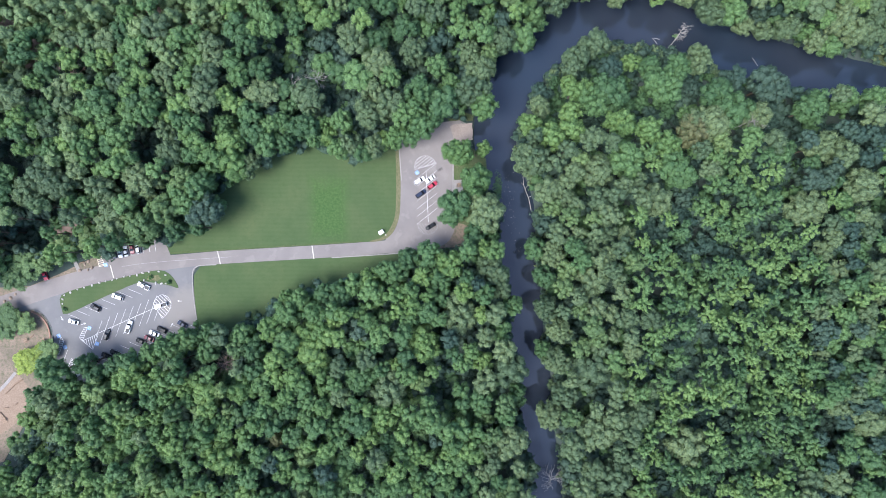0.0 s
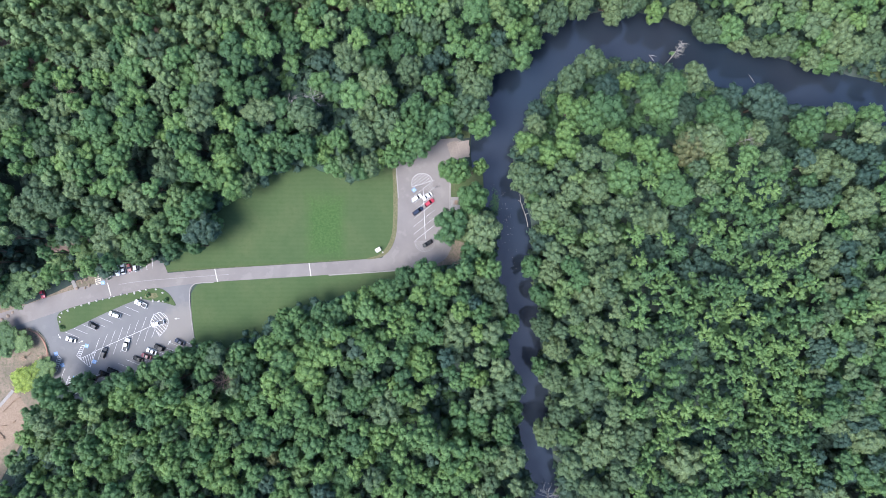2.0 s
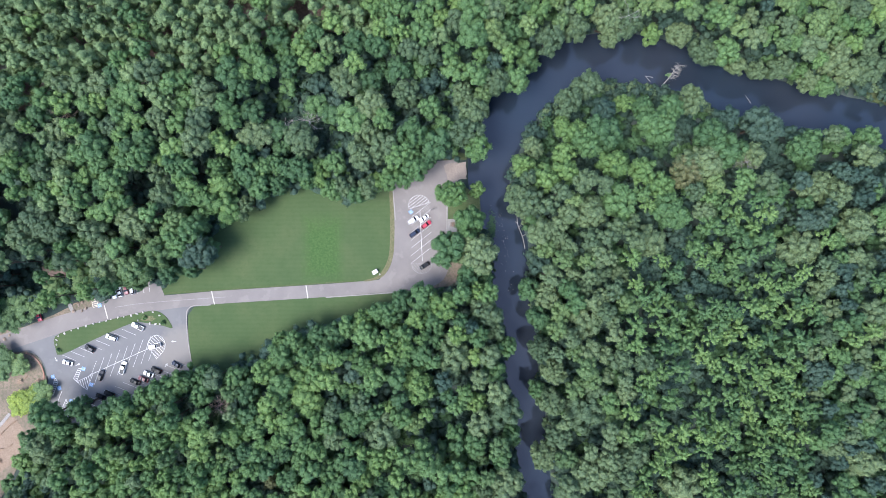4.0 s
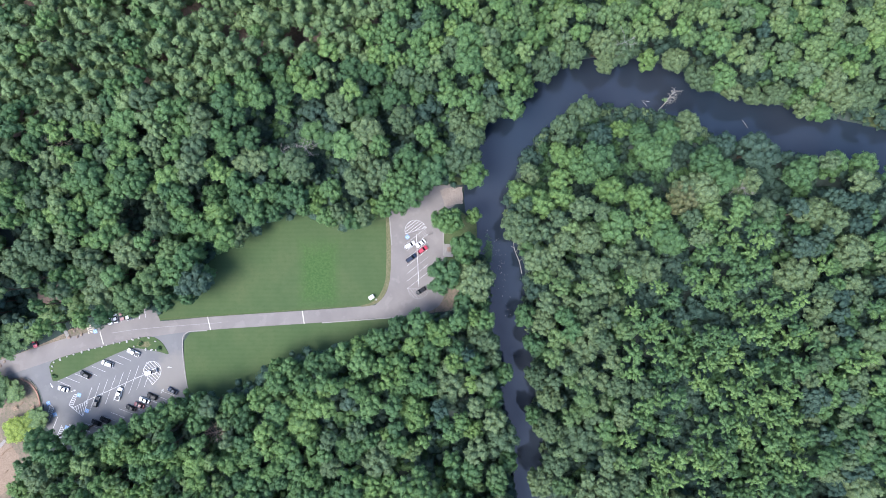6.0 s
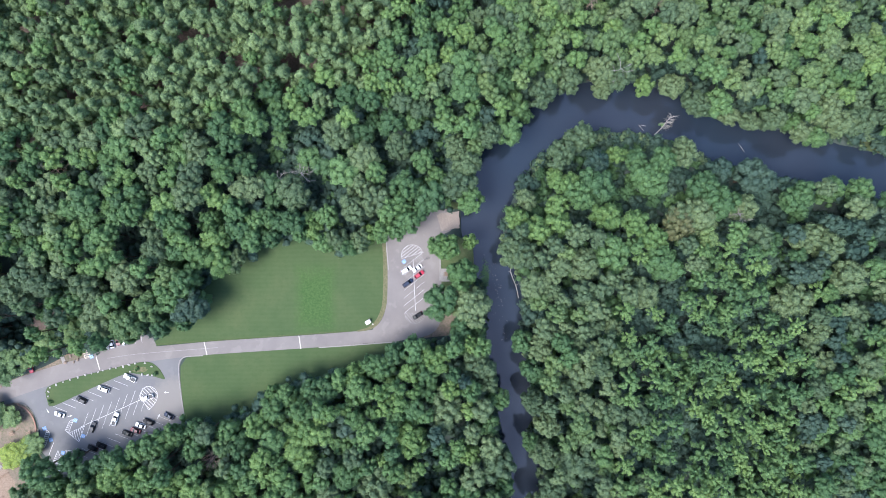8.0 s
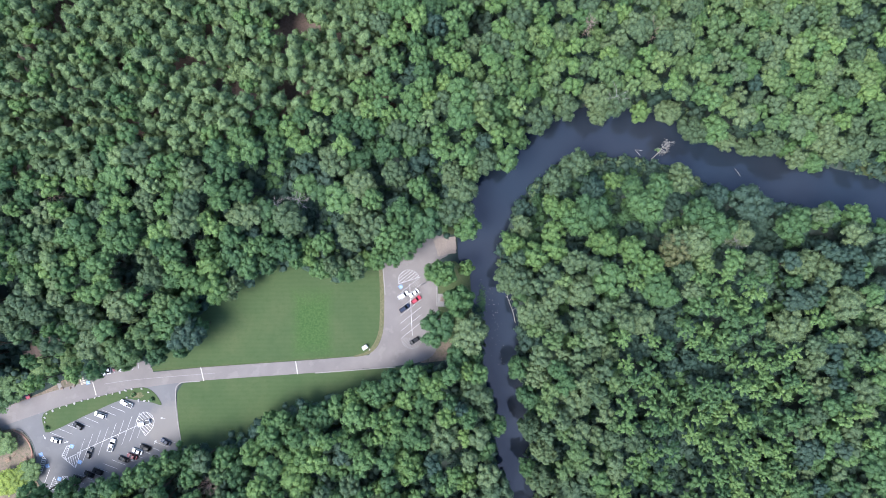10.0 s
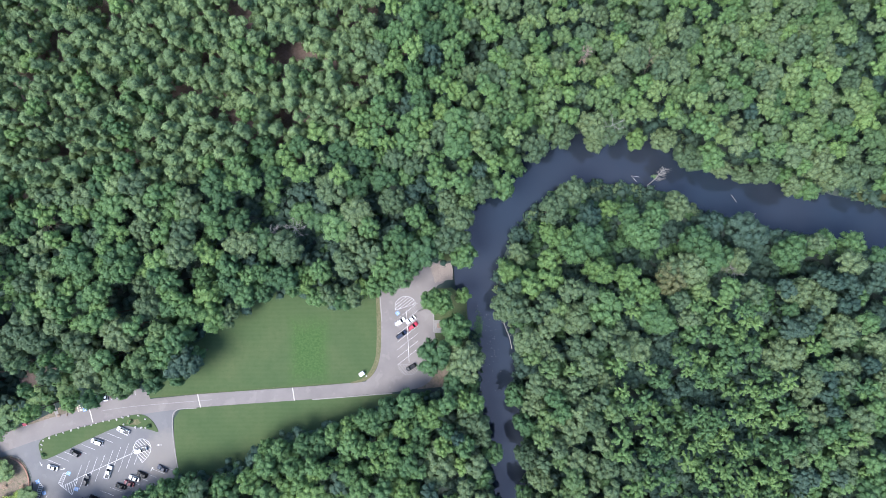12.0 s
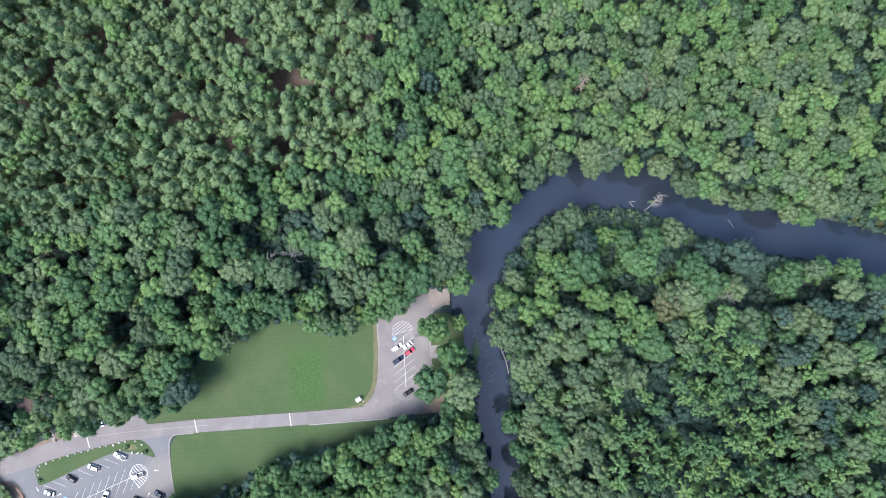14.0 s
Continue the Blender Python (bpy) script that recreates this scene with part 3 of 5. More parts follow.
bare_line = [(-90.8 + (2.9 + bare_rng.normal(0, 0.35)) * math.cos(k / 18 * 6.2832), -18.6 + (1.25 + bare_rng.normal(0, 0.2)) * math.sin(k / 18 * 6.2832)) for k in range(18)]
tagged(part("bare_patch", slab(bare_line, 0.1, 0.166), VERGE), "worn brownish grass on the island's end", "lawn", kind="structure")

# ---- trees ----
PHI = (1 + 5 ** 0.5) / 2
ICO_V = np.array([(-1, PHI, 0), (1, PHI, 0), (-1, -PHI, 0), (1, -PHI, 0), (0, -1, PHI), (0, 1, PHI), (0, -1, -PHI), (0, 1, -PHI), (PHI, 0, -1), (PHI, 0, 1), (-PHI, 0, -1), (-PHI, 0, 1)]) / math.sqrt(1 + PHI * PHI)
ICO_F = np.array([[i, j, k] if np.dot(np.cross(ICO_V[j] - ICO_V[i], ICO_V[k] - ICO_V[i]), ICO_V[i]) > 0 else [i, k, j] for i in range(12) for j in range(i + 1, 12) for k in range(j + 1, 12)
                  if max(np.linalg.norm(ICO_V[p] - ICO_V[q]) for p, q in ((i, j), (j, k), (i, k))) < 1.2])


def crown_arrays(rng, radius, height, lobes, tufts, size, flat=0.75, lobe=0.40, low=-0.25, spread=0.28, point=0.0, far=0.0, arm=1.0, lift=0.25):
    """A crown about the trunk's head: lobes on a dome (point: how far it narrows upwards; arm: how far each lobe reaches out
    along its branch), each a leafy core under a coat of leaf tufts."""
    verts, faces, count = [], [], 0
    tall = radius * flat
    middle = height - tall - radius * lobe * 0.35
    squash = rng.uniform(0.85, 1.15)
    verts.append(ICO_V * np.array([radius * 0.58, radius * 0.58, tall * 0.6]) * (1 - 2 * far) + np.array([0, 0, middle]))
    faces.append(ICO_F)
    count = 12
    for i in range(lobes):
        up = 1 - (1 - low) * (i + 0.5) / lobes
        ring, turn = math.sqrt(max(0, 1 - up * up)), i * 2.39996 + rng.normal(0, 0.35)
        reach = rng.uniform(0.60, 0.96 + far)
        ring *= 1 - point * max(up, 0)
        centre = np.array([math.cos(turn) * ring * radius * reach * squash, math.sin(turn) * ring * radius * reach / squash, middle + up * tall * reach])
        r = radius * lobe * rng.uniform(0.7, 1.3) * (1 - 0.35 * point * max(up, 0))
        along = np.array([math.cos(turn) * max(ring, 0.25), math.sin(turn) * max(ring, 0.25), lift * up + 0.05])
        along /= np.linalg.norm(along)
        side = np.array([-math.sin(turn), math.cos(turn), 0.0])
        over = np.cross(along, side)
        base = np.array([along * arm, side * arm ** -0.5, over * arm ** -0.5])
        core = (ICO_V * (r * rng.uniform(0.78, 0.97, (12, 1)))) @ base + centre
        verts.append(core), faces.append(ICO_F + count)
        count += 12
        out = centre - np.array([0, 0, middle - 0.3 * tall])
        out /= np.linalg.norm(out) + 1e-9
        n_t = max(8, int(tufts * (r / (radius * lobe)) ** 2))
        d = rng.normal(0, 1, (n_t * 2, 3))
        d /= np.linalg.norm(d, axis=1)[:, None]
        d = d[np.argsort(-(d @ base @ out) - 0.55 * (d @ base)[:, 2] + rng.normal(0, 0.22, len(d)))][:n_t]
        p = centre + (d * r * rng.uniform(0.88, 1.14, (n_t, 1))) @ base
        n = d @ base + rng.normal(0, spread, (n_t, 3)) + np.array([0, 0, 0.35])
        n /= np.linalg.norm(n, axis=1)[:, None]
        a = np.cross(n, rng.normal(0, 1, (n_t, 3)))
        a /= np.linalg.norm(a, axis=1)[:, None]
        b = np.cross(n, a)
        s = size * rng.uniform(0.65, 1.4, (n_t, 1))
        verts.append(np.stack([p + a * s, p - a * s * 0.55 + b * s * 0.72, p - a * s * 0.55 - b * s * 0.72], 1).reshape(-1, 3))
        faces.append(count + np.arange(3 * n_t).reshape(-1, 3))
        count += 3 * n_t
    return np.concatenate(verts), np.concatenate(faces)


def trunk_arrays(rng, height, thick, limbs=5, reach=2.6):
    """A tapered, slightly bent trunk with limbs into the crown."""
    verts, faces = [], []

    def limb(path, radii, sides=6):
        base = len(verts)
        for q, r in zip(path, radii):
            for s in range(sides):
                verts.append((q[0] + r * math.cos(6.2832 * s / sides), q[1] + r * math.sin(6.2832 * s / sides), q[2]))
        for k in range(len(path) - 1):
            for s in range(sides):
                a, b = base + k * sides + s, base + k * sides + (s + 1) % sides
                faces.extend([(a, b, b + sides), (a, b + sides, a + sides)])

    lean = rng.normal(0, 0.25, 2)
    top = height * 0.78
    path = [(lean[0] * t * t, lean[1] * t * t, -0.3 + (top + 0.3) * t) for t in (0, 0.03, 0.3, 0.6, 0.8, 1)]
    limb(path, [thick * w for w in (1.5, 1.05, 0.85, 0.65, 0.45, 0.15)])
    for i in range(limbs):
        turn, z = i * 2.4 + rng.uniform(0, 0.6), height * rng.uniform(0.42, 0.58)
        dx, dy = math.cos(turn) * reach, math.sin(turn) * reach
        limb([(0, 0, z), (dx * 0.5, dy * 0.5, z + height * 0.07), (dx, dy, z + height * 0.17)], [thick * 0.42, thick * 0.28, thick * 0.08], 4)
    return np.array(verts), np.array(faces)


tree_rng = np.random.default_rng(5)
KINDS = {}
# kind: unit crowns of a given radius and height, scaled to each tree
for kind, radius, tall, variants, shape in (
        ("broad", 4.4, 20.0, 8, dict(lobes=24, tufts=26, size=0.36, flat=0.85, lobe=0.29, low=-0.2, spread=0.34)),
        ("small", 3.0, 19.0, 8, dict(lobes=13, tufts=22, size=0.34, flat=1.1, lobe=0.36, low=-0.2, spread=0.34)),
        ("spire", 2.9, 21.0, 8, dict(lobes=20, tufts=18, size=0.36, flat=1.7, lobe=0.25, low=-0.15, spread=0.35, point=0.3, far=0.12, arm=1.7, lift=0.4)),
        ("edge", 4.2, 18.0, 7, dict(lobes=38, tufts=28, size=0.36, flat=1.2, lobe=0.27, low=-0.85, spread=0.34)),
        ("dense", 5.6, 18.0, 6, dict(lobes=60, tufts=30, size=0.38, flat=0.95, lobe=0.22, low=-0.7, spread=0.34)),
        ("great", 6.2, 21.0, 5, dict(lobes=44, tufts=28, size=0.38, flat=0.62, lobe=0.22, low=-0.1, spread=0.34)),
        ("bush", 3.0, 8.0, 6, dict(lobes=4, tufts=12, size=0.5, flat=0.75, lobe=0.5, low=0.2, spread=0.4)),
        ("pine", 1.5, 22.0, 8, dict(lobes=11, tufts=34, size=0.27, flat=3.5, lobe=0.85, low=-0.35, spread=0.25, point=0.3, arm=1.35, lift=2.0))):
    KINDS[kind] = []
    for v in range(variants):
        arrays = crown_arrays(tree_rng, radius, tall, **shape)
        KINDS[kind].append((radius, tall, arrays, trunk_arrays(tree_rng, tall, 0.28 if radius < 4 else 0.4, 5, radius * 0.6)))

# Trees that stand out at the edges of the lawns, lots and banks: place and crown radius.
GREEN_A = [
    (-72.3, 12.1, 6.0), (-77.0, 0.2, 3.9), (-67.2, 16.6, 4.8), (-47.1, 37.3, 4.4), (-41.9, 32.7, 4.4), (-35.6, 33.6, 3.5), (-41.1, 39.5, 3.9), (-36.0, 41.3, 3.5),
    (-48.2, 43.7, 4.4), (-31.6, 39.1, 3.9), (-26.7, 39.5, 4.4), (-24.3, 35.4, 3.1), (-14.1, 41.7, 3.9), (-15.8, 31.5, 3.5), (-6.2, 30.4, 3.5), (9.3, 43.8, 4.4),
    (11.4, 36.4, 3.5), (16.4, 39.9, 4.4), (20.6, 43.3, 3.5), (13.6, 46.3, 4.4), (30.3, 53.7, 3.1), (27.0, 56.8, 3.5), (15.4, 53.1, 5.2), (28.7, 9.4, 6.4),
    (36.6, -1.0, 4.4), (43.7, -1.4, 2.7), (58.2, 83.6, 3.9), (55.3, 73.1, 4.8), (62.5, 78.8, 2.7), (51.5, 92.7, 4.8), (134.2, 84.1, 4.8), (173.3, 71.7, 3.9),
]
GREEN_B = [
    (67.5, 58.4, 2.0), (81.2, 50.1, 5.2), (103.5, 62.9, 3.9), 
    (165.5, 48.0, 6.0), (179.8, 52.7, 3.9), (189.1, 51.5, 4.4), (-110.6, -50.6, 3.5), (-105.9, -55.3, 3.9), (-98.5, -51.0, 3.9), (-91.7, -49.6, 4.4),
    (-85.8, -46.8, 3.9), (-78.1, -43.8, 4.4), (-73.2, -41.4, 3.9), (-33.7, -31.0, 4.4), (-29.7, -26.1, 3.9), (-20.1, -24.0, 3.9), (-14.2, -23.5, 4.4), (2.7, -14.5, 3.5),
    (-1.8, -23.4, 4.8), (7.1, -15.3, 4.4), (11.3, -10.2, 3.9), (18.8, -8.8, 4.8), (23.7, -18.0, 4.4), (51.4, -27.7, 3.5), (46.4, -37.3, 3.9), (53.2, -60.3, 3.1),
]
GREEN_C = [
    (38.9, -64.0, 4.4), (48.7, -69.6, 3.9), (59.2, -6.1, 3.9), (62.8, -45.0, 3.3), (62.9, -16.8, 3.9),
    (-143.5, -12.0, 4.0),
]
FRESH_A = [
    (-61.5, 27.8, 4.8), (-55.3, 33.1, 4.8), (-54.2, 25.0, 4.8), (-58.0, 39.5, 3.9),
    (-20.9, 40.7, 3.1), (-19.2, 36.4, 3.1), (1.2, 34.7, 3.1), (6.7, 35.7, 3.9), (40.0, 47.6, 4.6), (30.2, 30.5, 5.2), (40.1, 32.2, 2.7), (36.9, 19.9, 5.6),
    (107.1, 91.6, 3.5), (163.8, 78.0, 3.1), (72.5, 57.0, 3.1), (78.2, 54.8, 3.5), (57.7, 41.3, 3.9), (-40.0, -36.3, 4.4),
    (-34.9, -25.5, 2.9), (-3.2, -17.6, 3.3), (26.9, -11.9, 5.2), (40.1, -49.3, 3.5), (-114.9, -60.0, 3.9),
]
PALE_A = [
    (-50.9, 22.5, 2.9), (-48.3, 26.3, 2.9), (-26.9, 50.8, 6.0), (-10.3, 33.1, 3.9), (-1.8, 32.5, 3.9), (-3.6, 44.7, 5.2), (3.9, 47.7, 5.6), (-1.7, 52.7, 4.4),
    (38.7, 61.0, 5.2), (35.4, 53.7, 5.8), (34.9, 67.7, 4.4), (13.2, 68.1, 4.8), (40.3, 7.3, 6.9), (47.2, 72.4, 4.8), (67.4, 88.2, 5.2), (77.1, 92.8, 4.8),
    (88.9, 97.1, 4.8), (91.6, 90.6, 3.9), (97.2, 94.8, 5.2), (117.2, 91.1, 4.4), (126.6, 83.4, 4.8), (141.6, 79.3, 3.3), (148.1, 76.7, 3.3), (155.7, 78.8, 4.4),
    (167.7, 74.1, 3.5), (181.3, 77.2, 4.8), (175.9, 82.8, 5.2), (188.3, 77.9, 5.6), 
]
PALE_B = [
    (61.5, 48.3, 3.5), (56.6, 27.7, 5.6), (143.9, 44.9, 4.8), (119.8, 41.2, 5.2), (167.2, 33.1, 5.2), (175.3, 30.5, 5.6), (42.7, -14.6, 5.6), (47.5, -21.7, 3.5),
    (50.3, -51.6, 6.0), (50.4, -79.2, 6.0), (42.3, -81.4, 3.9), (58.2, -91.5, 3.5), (66.1, -8.2, 4.4), (63.4, -28.6, 4.4), (67.7, -48.8, 4.8), (64.6, -70.2, 4.8),
    (71.4, -61.6, 4.8), (68.9, -37.1, 4.4), (-122.5, -64.4, 5.6),
]
DEEP = [(-65.0, 7.9, 6.0), (88.1, 62.1, 4.4), (135.7, 59.0, 4.4), (148.3, 56.5, 6.4)]
GREEN_F = [
    (-68.2, 1.5, 3.1), (-61.8, 10.1, 3.1), (-65.4, 19.3, 3.9), (-69.2, -40.6, 3.1), (-63.7, -38.4, 3.3), (-63.5, -45.5, 4.0), (-50.9, -39.0, 3.9), (-46.4, -44.8, 4.4), (-9.4, -19.9, 3.9), (-120.9, -53.3, 5.6),
]
LIME = [
    (-131.0, -47.6, 4.2), (-147.5, -35.6, 6.4), (-141.0, -36.2, 4.4),     
    (-87.8, 1.8, 6.1), (-80.2, 7.9, 5.6), (-73.4, 19.3, 4.4), (-89.2, -3.1, 3.3),
]
# great crowns on the river bend
GREEN_D = [
    (86.9, 52.6, 7.1), (108.3, 56.1, 6.2), (113.5, 62.5, 4.6), (93.8, 27.1, 6.8), (112.6, 23.7, 6.6), (134.1, 46.8, 6.6), (128.1, 53.1, 5.0),
]
PALE_C = [
    (81.4, 71.3, 5.5), (74.1, 64.9, 5.1), (121.2, 66.3, 4.6), (126.4, 41.6, 6.6), (82.7, 23.7, 5.8), (58.8, 28.0, 5.5),
]
FRESH_C = [
    (74.6, 54.3, 3.7), (96.3, 65.4, 3.2), (64.8, 36.5, 4.8), (109.2, 33.5, 4.6), (102.3, 39.1, 4.6), (91.2, 41.6, 5.1), (72.9, 39.0, 4.6), (72.9, 45.8, 4.0),
]
YELLOW = [
    (-139.4, -51.6, 4.6), (-135.4, -50.2, 4.6),
]
RUSSET = [
    (118.4, 38.3, 5.2), (-38.5, -78.7, 3.1),
]
# crowns that stand out within the south and east woods
GREEN_E = [(-131.7, -71.4, 4.2), (-127.6, -62.4, 3.8), (-6.2, -54.9, 5.9)]
FRESH_D = [(-24.1, -46.5, 6.8), (18.1, -42.1, 5.9), (2.3, -69.7, 4.7), (-58.6, -84.5, 6.4), (-92.2, -55.0, 5.5), (-98.4, -82.4, 5.1), (-50.3, -59.2, 5.5)]
LIME_B = [(16.0, -57.0, 3.6), (-27.1, -84.3, 4.2), (17.2, -75.2, 3.8), (-123.4, -75.0, 3.8), (-104.3, -60.3, 4.7), (41.5, -70.7, 3.0)]
PALE_D = [
    (4.4, -59.1, 6.3), (30.7, -30.5, 6.3), (161.9, 9.4, 6.5), (183.4, 18.1, 6.4), (117.3, -80.3, 7.0), (173.4, -93.2, 6.3), (186.2, -71.8, 6.4),
    (80.8, -52.7, 6.8), (83.1, -76.1, 6.8), (98.0, -68.6, 5.9), (89.6, -92.0, 6.5), (105.0, 12.3, 5.9), (80.6, -18.6, 6.3),
]
PALE_E = [(-99.0, 3.7, 6.1), (-102.8, 15.1, 5.4), (-87.8, 18.7, 6.4), (-123.5, 19.1, 6.5), (-129.7, 13.8, 5.7), (-116.2, 15.9, 5.2)]
# lower trees along the road
ROADSIDE = [(-134.9, -12.5, 5.8), (-122.7, -7.0, 5.2), (-111.8, -2.6, 4.6), (-102.4, 0.4, 3.6), (-140.0, -17.7, 5.0), (-128.6, -12.2, 3.4), (-95.6, 0.6, 3.2)]
# young trees beside the play area
PLAY_EDGE = [(-136.1, -73.3, 3.3), (-133.9, -79.0, 3.6), (-139.6, -82.1, 3.6), (-130.4, -85.0, 3.6), (-134.4, -67.3, 2.7)]
TREE_MESHES = {}


def tree_proto(kind, variant, tone):
    """Meshes of a crown in one foliage and of its trunk, made once."""
    key = (kind, variant, tone)
    if key not in TREE_MESHES:
        radius, tall, crown, trunk = KINDS[kind][variant]
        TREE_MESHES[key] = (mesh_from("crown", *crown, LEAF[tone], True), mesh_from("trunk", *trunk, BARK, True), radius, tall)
    return TREE_MESHES[key]


LABELS = {"green": "broad-leaved tree with a full mid-green crown", "fresh": "broad-leaved tree with a bright fresh-green crown",
          "pale": "broad-leaved tree with a pale grey-green crown", "deep": "broad-leaved tree with a dark blue-green crown",
          "lime": "broad-leaved tree with a light lime-green crown", "poplar": "slender poplar with a yellow-green crown", "yellow": "tree with a bright yellow-green crown", "russet": "tree with browning russet leaves", "pine": "slender pine with a yellowish-green crown"}


def plant(x, y, radius, height, tone, kind, rng):
    crown, trunk, r0, h0 = tree_proto(kind, int(rng.integers(len(KINDS[kind]))), tone)
    z = float(ground_height([(x, y)])[0])
    base = new("tree")
    lean = Matrix.Identity(4)
    # trees over the water stand on the bank and lean out
    away = float(distance_to([(x, y)], RIVER)[0])
    need = float(river_half(np.array([(x, y)]))[0]) + 1.8 - away
    if need > 0:
        near = min(RIVER, key=lambda q: (q[0] - x) ** 2 + (q[1] - y) ** 2)
        d = Vector((x - near[0], y - near[1], 0)).normalized()
        x, y = x + d.x * need, y + d.y * need
        lean = Matrix.Rotation(min(math.atan2(need, height * 0.75), 0.5), 4, Vector((0, 0, 1)).cross(-d))
        z = float(ground_height([(x, y)])[0])
    base.matrix_world = Matrix.Translation((x, y, max(z, -1.2))) @ lean @ Matrix.Rotation(rng.uniform(0, 6.283), 4, "Z") @ Matrix.Diagonal((radius / r0, radius / r0, height / h0, 1))
    for name, me in (("trunk", trunk), ("crown", crown)):
        new(name, me).parent = base
    tagged(base, LABELS[tone], "tree", "trees at the wood's edge")
    return base


rng = np.random.default_rng(11)
placed = []
for tone, rows in (("green", GREEN_A + GREEN_B + GREEN_C + GREEN_D + GREEN_E + GREEN_F), ("fresh", FRESH_A + FRESH_C + FRESH_D), ("pale", PALE_A + PALE_B + PALE_C + PALE_D + PALE_E), ("deep", DEEP), ("lime", LIME + LIME_B), ("yellow", YELLOW), ("russet", RUSSET)):
    for x, y, r in rows:
        high = min(21.5, 8.5 + r * 2.6) * rng.uniform(0.94, 1.06) if not (tone == "yellow" or x < -130 and y < -25) else 2.9 + r * 0.36
        kind = "dense" if (r > 5 or tone == "pale" and r > 3.8) else "edge"
        plant(x, y, r * 1.05, high, tone, kind, rng)
        placed.append((x, y, r))
for x, y, r in PLAY_EDGE:
    plant(x, y, r * 1.05, rng.uniform(8.0, 10.0), "fresh", "edge", rng)
    placed.append((x, y, r))
for x, y, r in ROADSIDE:
    plant(x, y, r * 1.05, rng.uniform(10.5, 12.5), "lime", "edge", rng)
    placed.append((x, y, r))
placed = np.array(placed)

# ---- the woods: trees past counting, set by chance within their stands ----
OPEN_NORTH = [(-90, -6), (-64, -6), (-28, -4), (6, -4), (9, 5), (9, 36), (-8, 30), (-26, 34), (-44, 30), (-56, 22), (-68, 14), (-72, 2)]
OPEN_SOUTH = [(-76, -14), (-28, -10), (24, -8), (5, -13), (-14, -20), (-28, -23), (-42, -32), (-56, -38), (-76, -40)]
OPEN_EAST = [(2, -8), (6, 8), (5, 36), (12, 42), (26, 46), (38, 47), (46, 36), (46, 10), (40, -4), (24, -8)]
OPEN_WEST = [(-185, -34), (-160, -26), (-126, -13), (-104, -7), (-80, -6), (-72, -12), (-72, -42), (-95, -52), (-118, -61), (-124, -62), (-126, -70), (-131, -80), (-140, -90), (-165, -98), (-185, -92)]


# Hollows in the canopy: place and radius.
HOLLOWS_NORTH = [
    (-22.8, 54.9, 5.5), (-86.1, 34.8, 6.0), (8.6, 61.5, 3.5), (9.8, -60.8, 3.5), (6.5, -42.9, 3.0), (-30.8, 59.7, 6.0), (-27.5, 51, 5.0), (-140, 30.7, 4.0), (-135, 24.7, 5.0),
    (-38.6, 68.5, 5), (-38.1, 59.8, 5), (-15, 53.4, 6), (-21.3, 55.5, 4), (7.2, 72.8, 4), (-6.7, 65.8, 3.5), (-13.6, 80.4, 2.5), (14.9, 61.1, 3), (23.6, 68.7, 3),
    (-56.6, -48.6, 4), (-115.3, 59.8, 2),
]
HOLLOWS_LOT = [(-37.0, 64.8, 3.9), (-37.9, 59.4, 3.0), (-15.0, 52.4, 3.9), (-19.6, 56.1, 3.0), (25.7, 66.8, 3.3), (30.5, 61.3, 2.2), (31.6, 52.9, 2.2), (8.5, 60.6, 2.2)]
HOLLOWS_BANK = [(32.1, -40.9, 2.8), (36.6, -56.4, 2.8), (28.8, -54.7, 2.4), (43.8, -50.2, 2.0), (27.7, -68.0, 2.4), (46.6, -73.1, 2.0), (33.1, -31.0, 2.2)]
HOLLOWS_WEST = [(-127.7, -0.7, 5.4), (-119.0, 4.4, 3.0), (-134.3, -2.9, 3.9)]
HOLLOWS_EAST = [
    (101.6, -14.2, 3.0), (140, 39.9, 4.0), (97, 55.2, 3.5), (164.6, 39.9, 4.0), (195.8, 28.9, 4.0), (96.7, 57.8, 4), (102.7, 64, 3.5), (142, 56.6, 4), (143.3, 40.5, 4),
    (161.8, 43.8, 5), (180.2, 43.8, 3), (85.4, 122.4, 2), (109.7, 120.4, 2),
]
HOLLOWS_SOUTH = [
    (-74.0, -86.8, 3.0), (-48.1, -83.6, 2.6), (-40.5, -93.4, 3.0), (12.6, -64.0, 3.0), (25.7, -60.7, 3.5), (41.0, -62.9, 3.0), (27.8, -49.8, 2.6), (74.8, 16.4, 2.6), (121.8, 20.6, 2.0),
    (111.0, -3.6, 2.2), (122.0, -3.5, 1.7), (144.1, -0.1, 1.7), (104.4, -18.9, 3.0), (105.6, -25.5, 2.6), (130.1, -67.2, 3.9), (168.9, -69.4, 4.8), (170.1, -78.2, 3.5), (190.6, 10.0, 2.2),
    (-40.5, -78.2, 2.2),
]
PINE_GAPS = [
    (-125.3, 114.3, 3.6), (-122.0, 149.4, 2.2), (-113.4, 133.0, 2.7), (-112.3, 124.2, 2.2), (-93.8, 140.8, 3.6), (-73.1, 153.0, 2.7), (-45.8, 138.8, 3.1), (-27.2, 124.5, 3.1), (-19.5, 123.5, 3.1),
    (-63.3, 109.0, 2.7), (-46.9, 101.3, 2.7), (-89.5, 105.6, 2.2), (-29.4, 115.7, 1.8), (-26.1, 99.1, 2.2), (-6.2, 150.1, 2.2), (21.5, 153.6, 2.7), (3.7, 150.2, 2.2), (-13.9, 140.1, 2.2),
    (44.7, 124.8, 2.7), (-55.7, 122.2, 2.2), (-5.1, 135.7, 2.0), (-119.9, 105.5, 2.0),
]
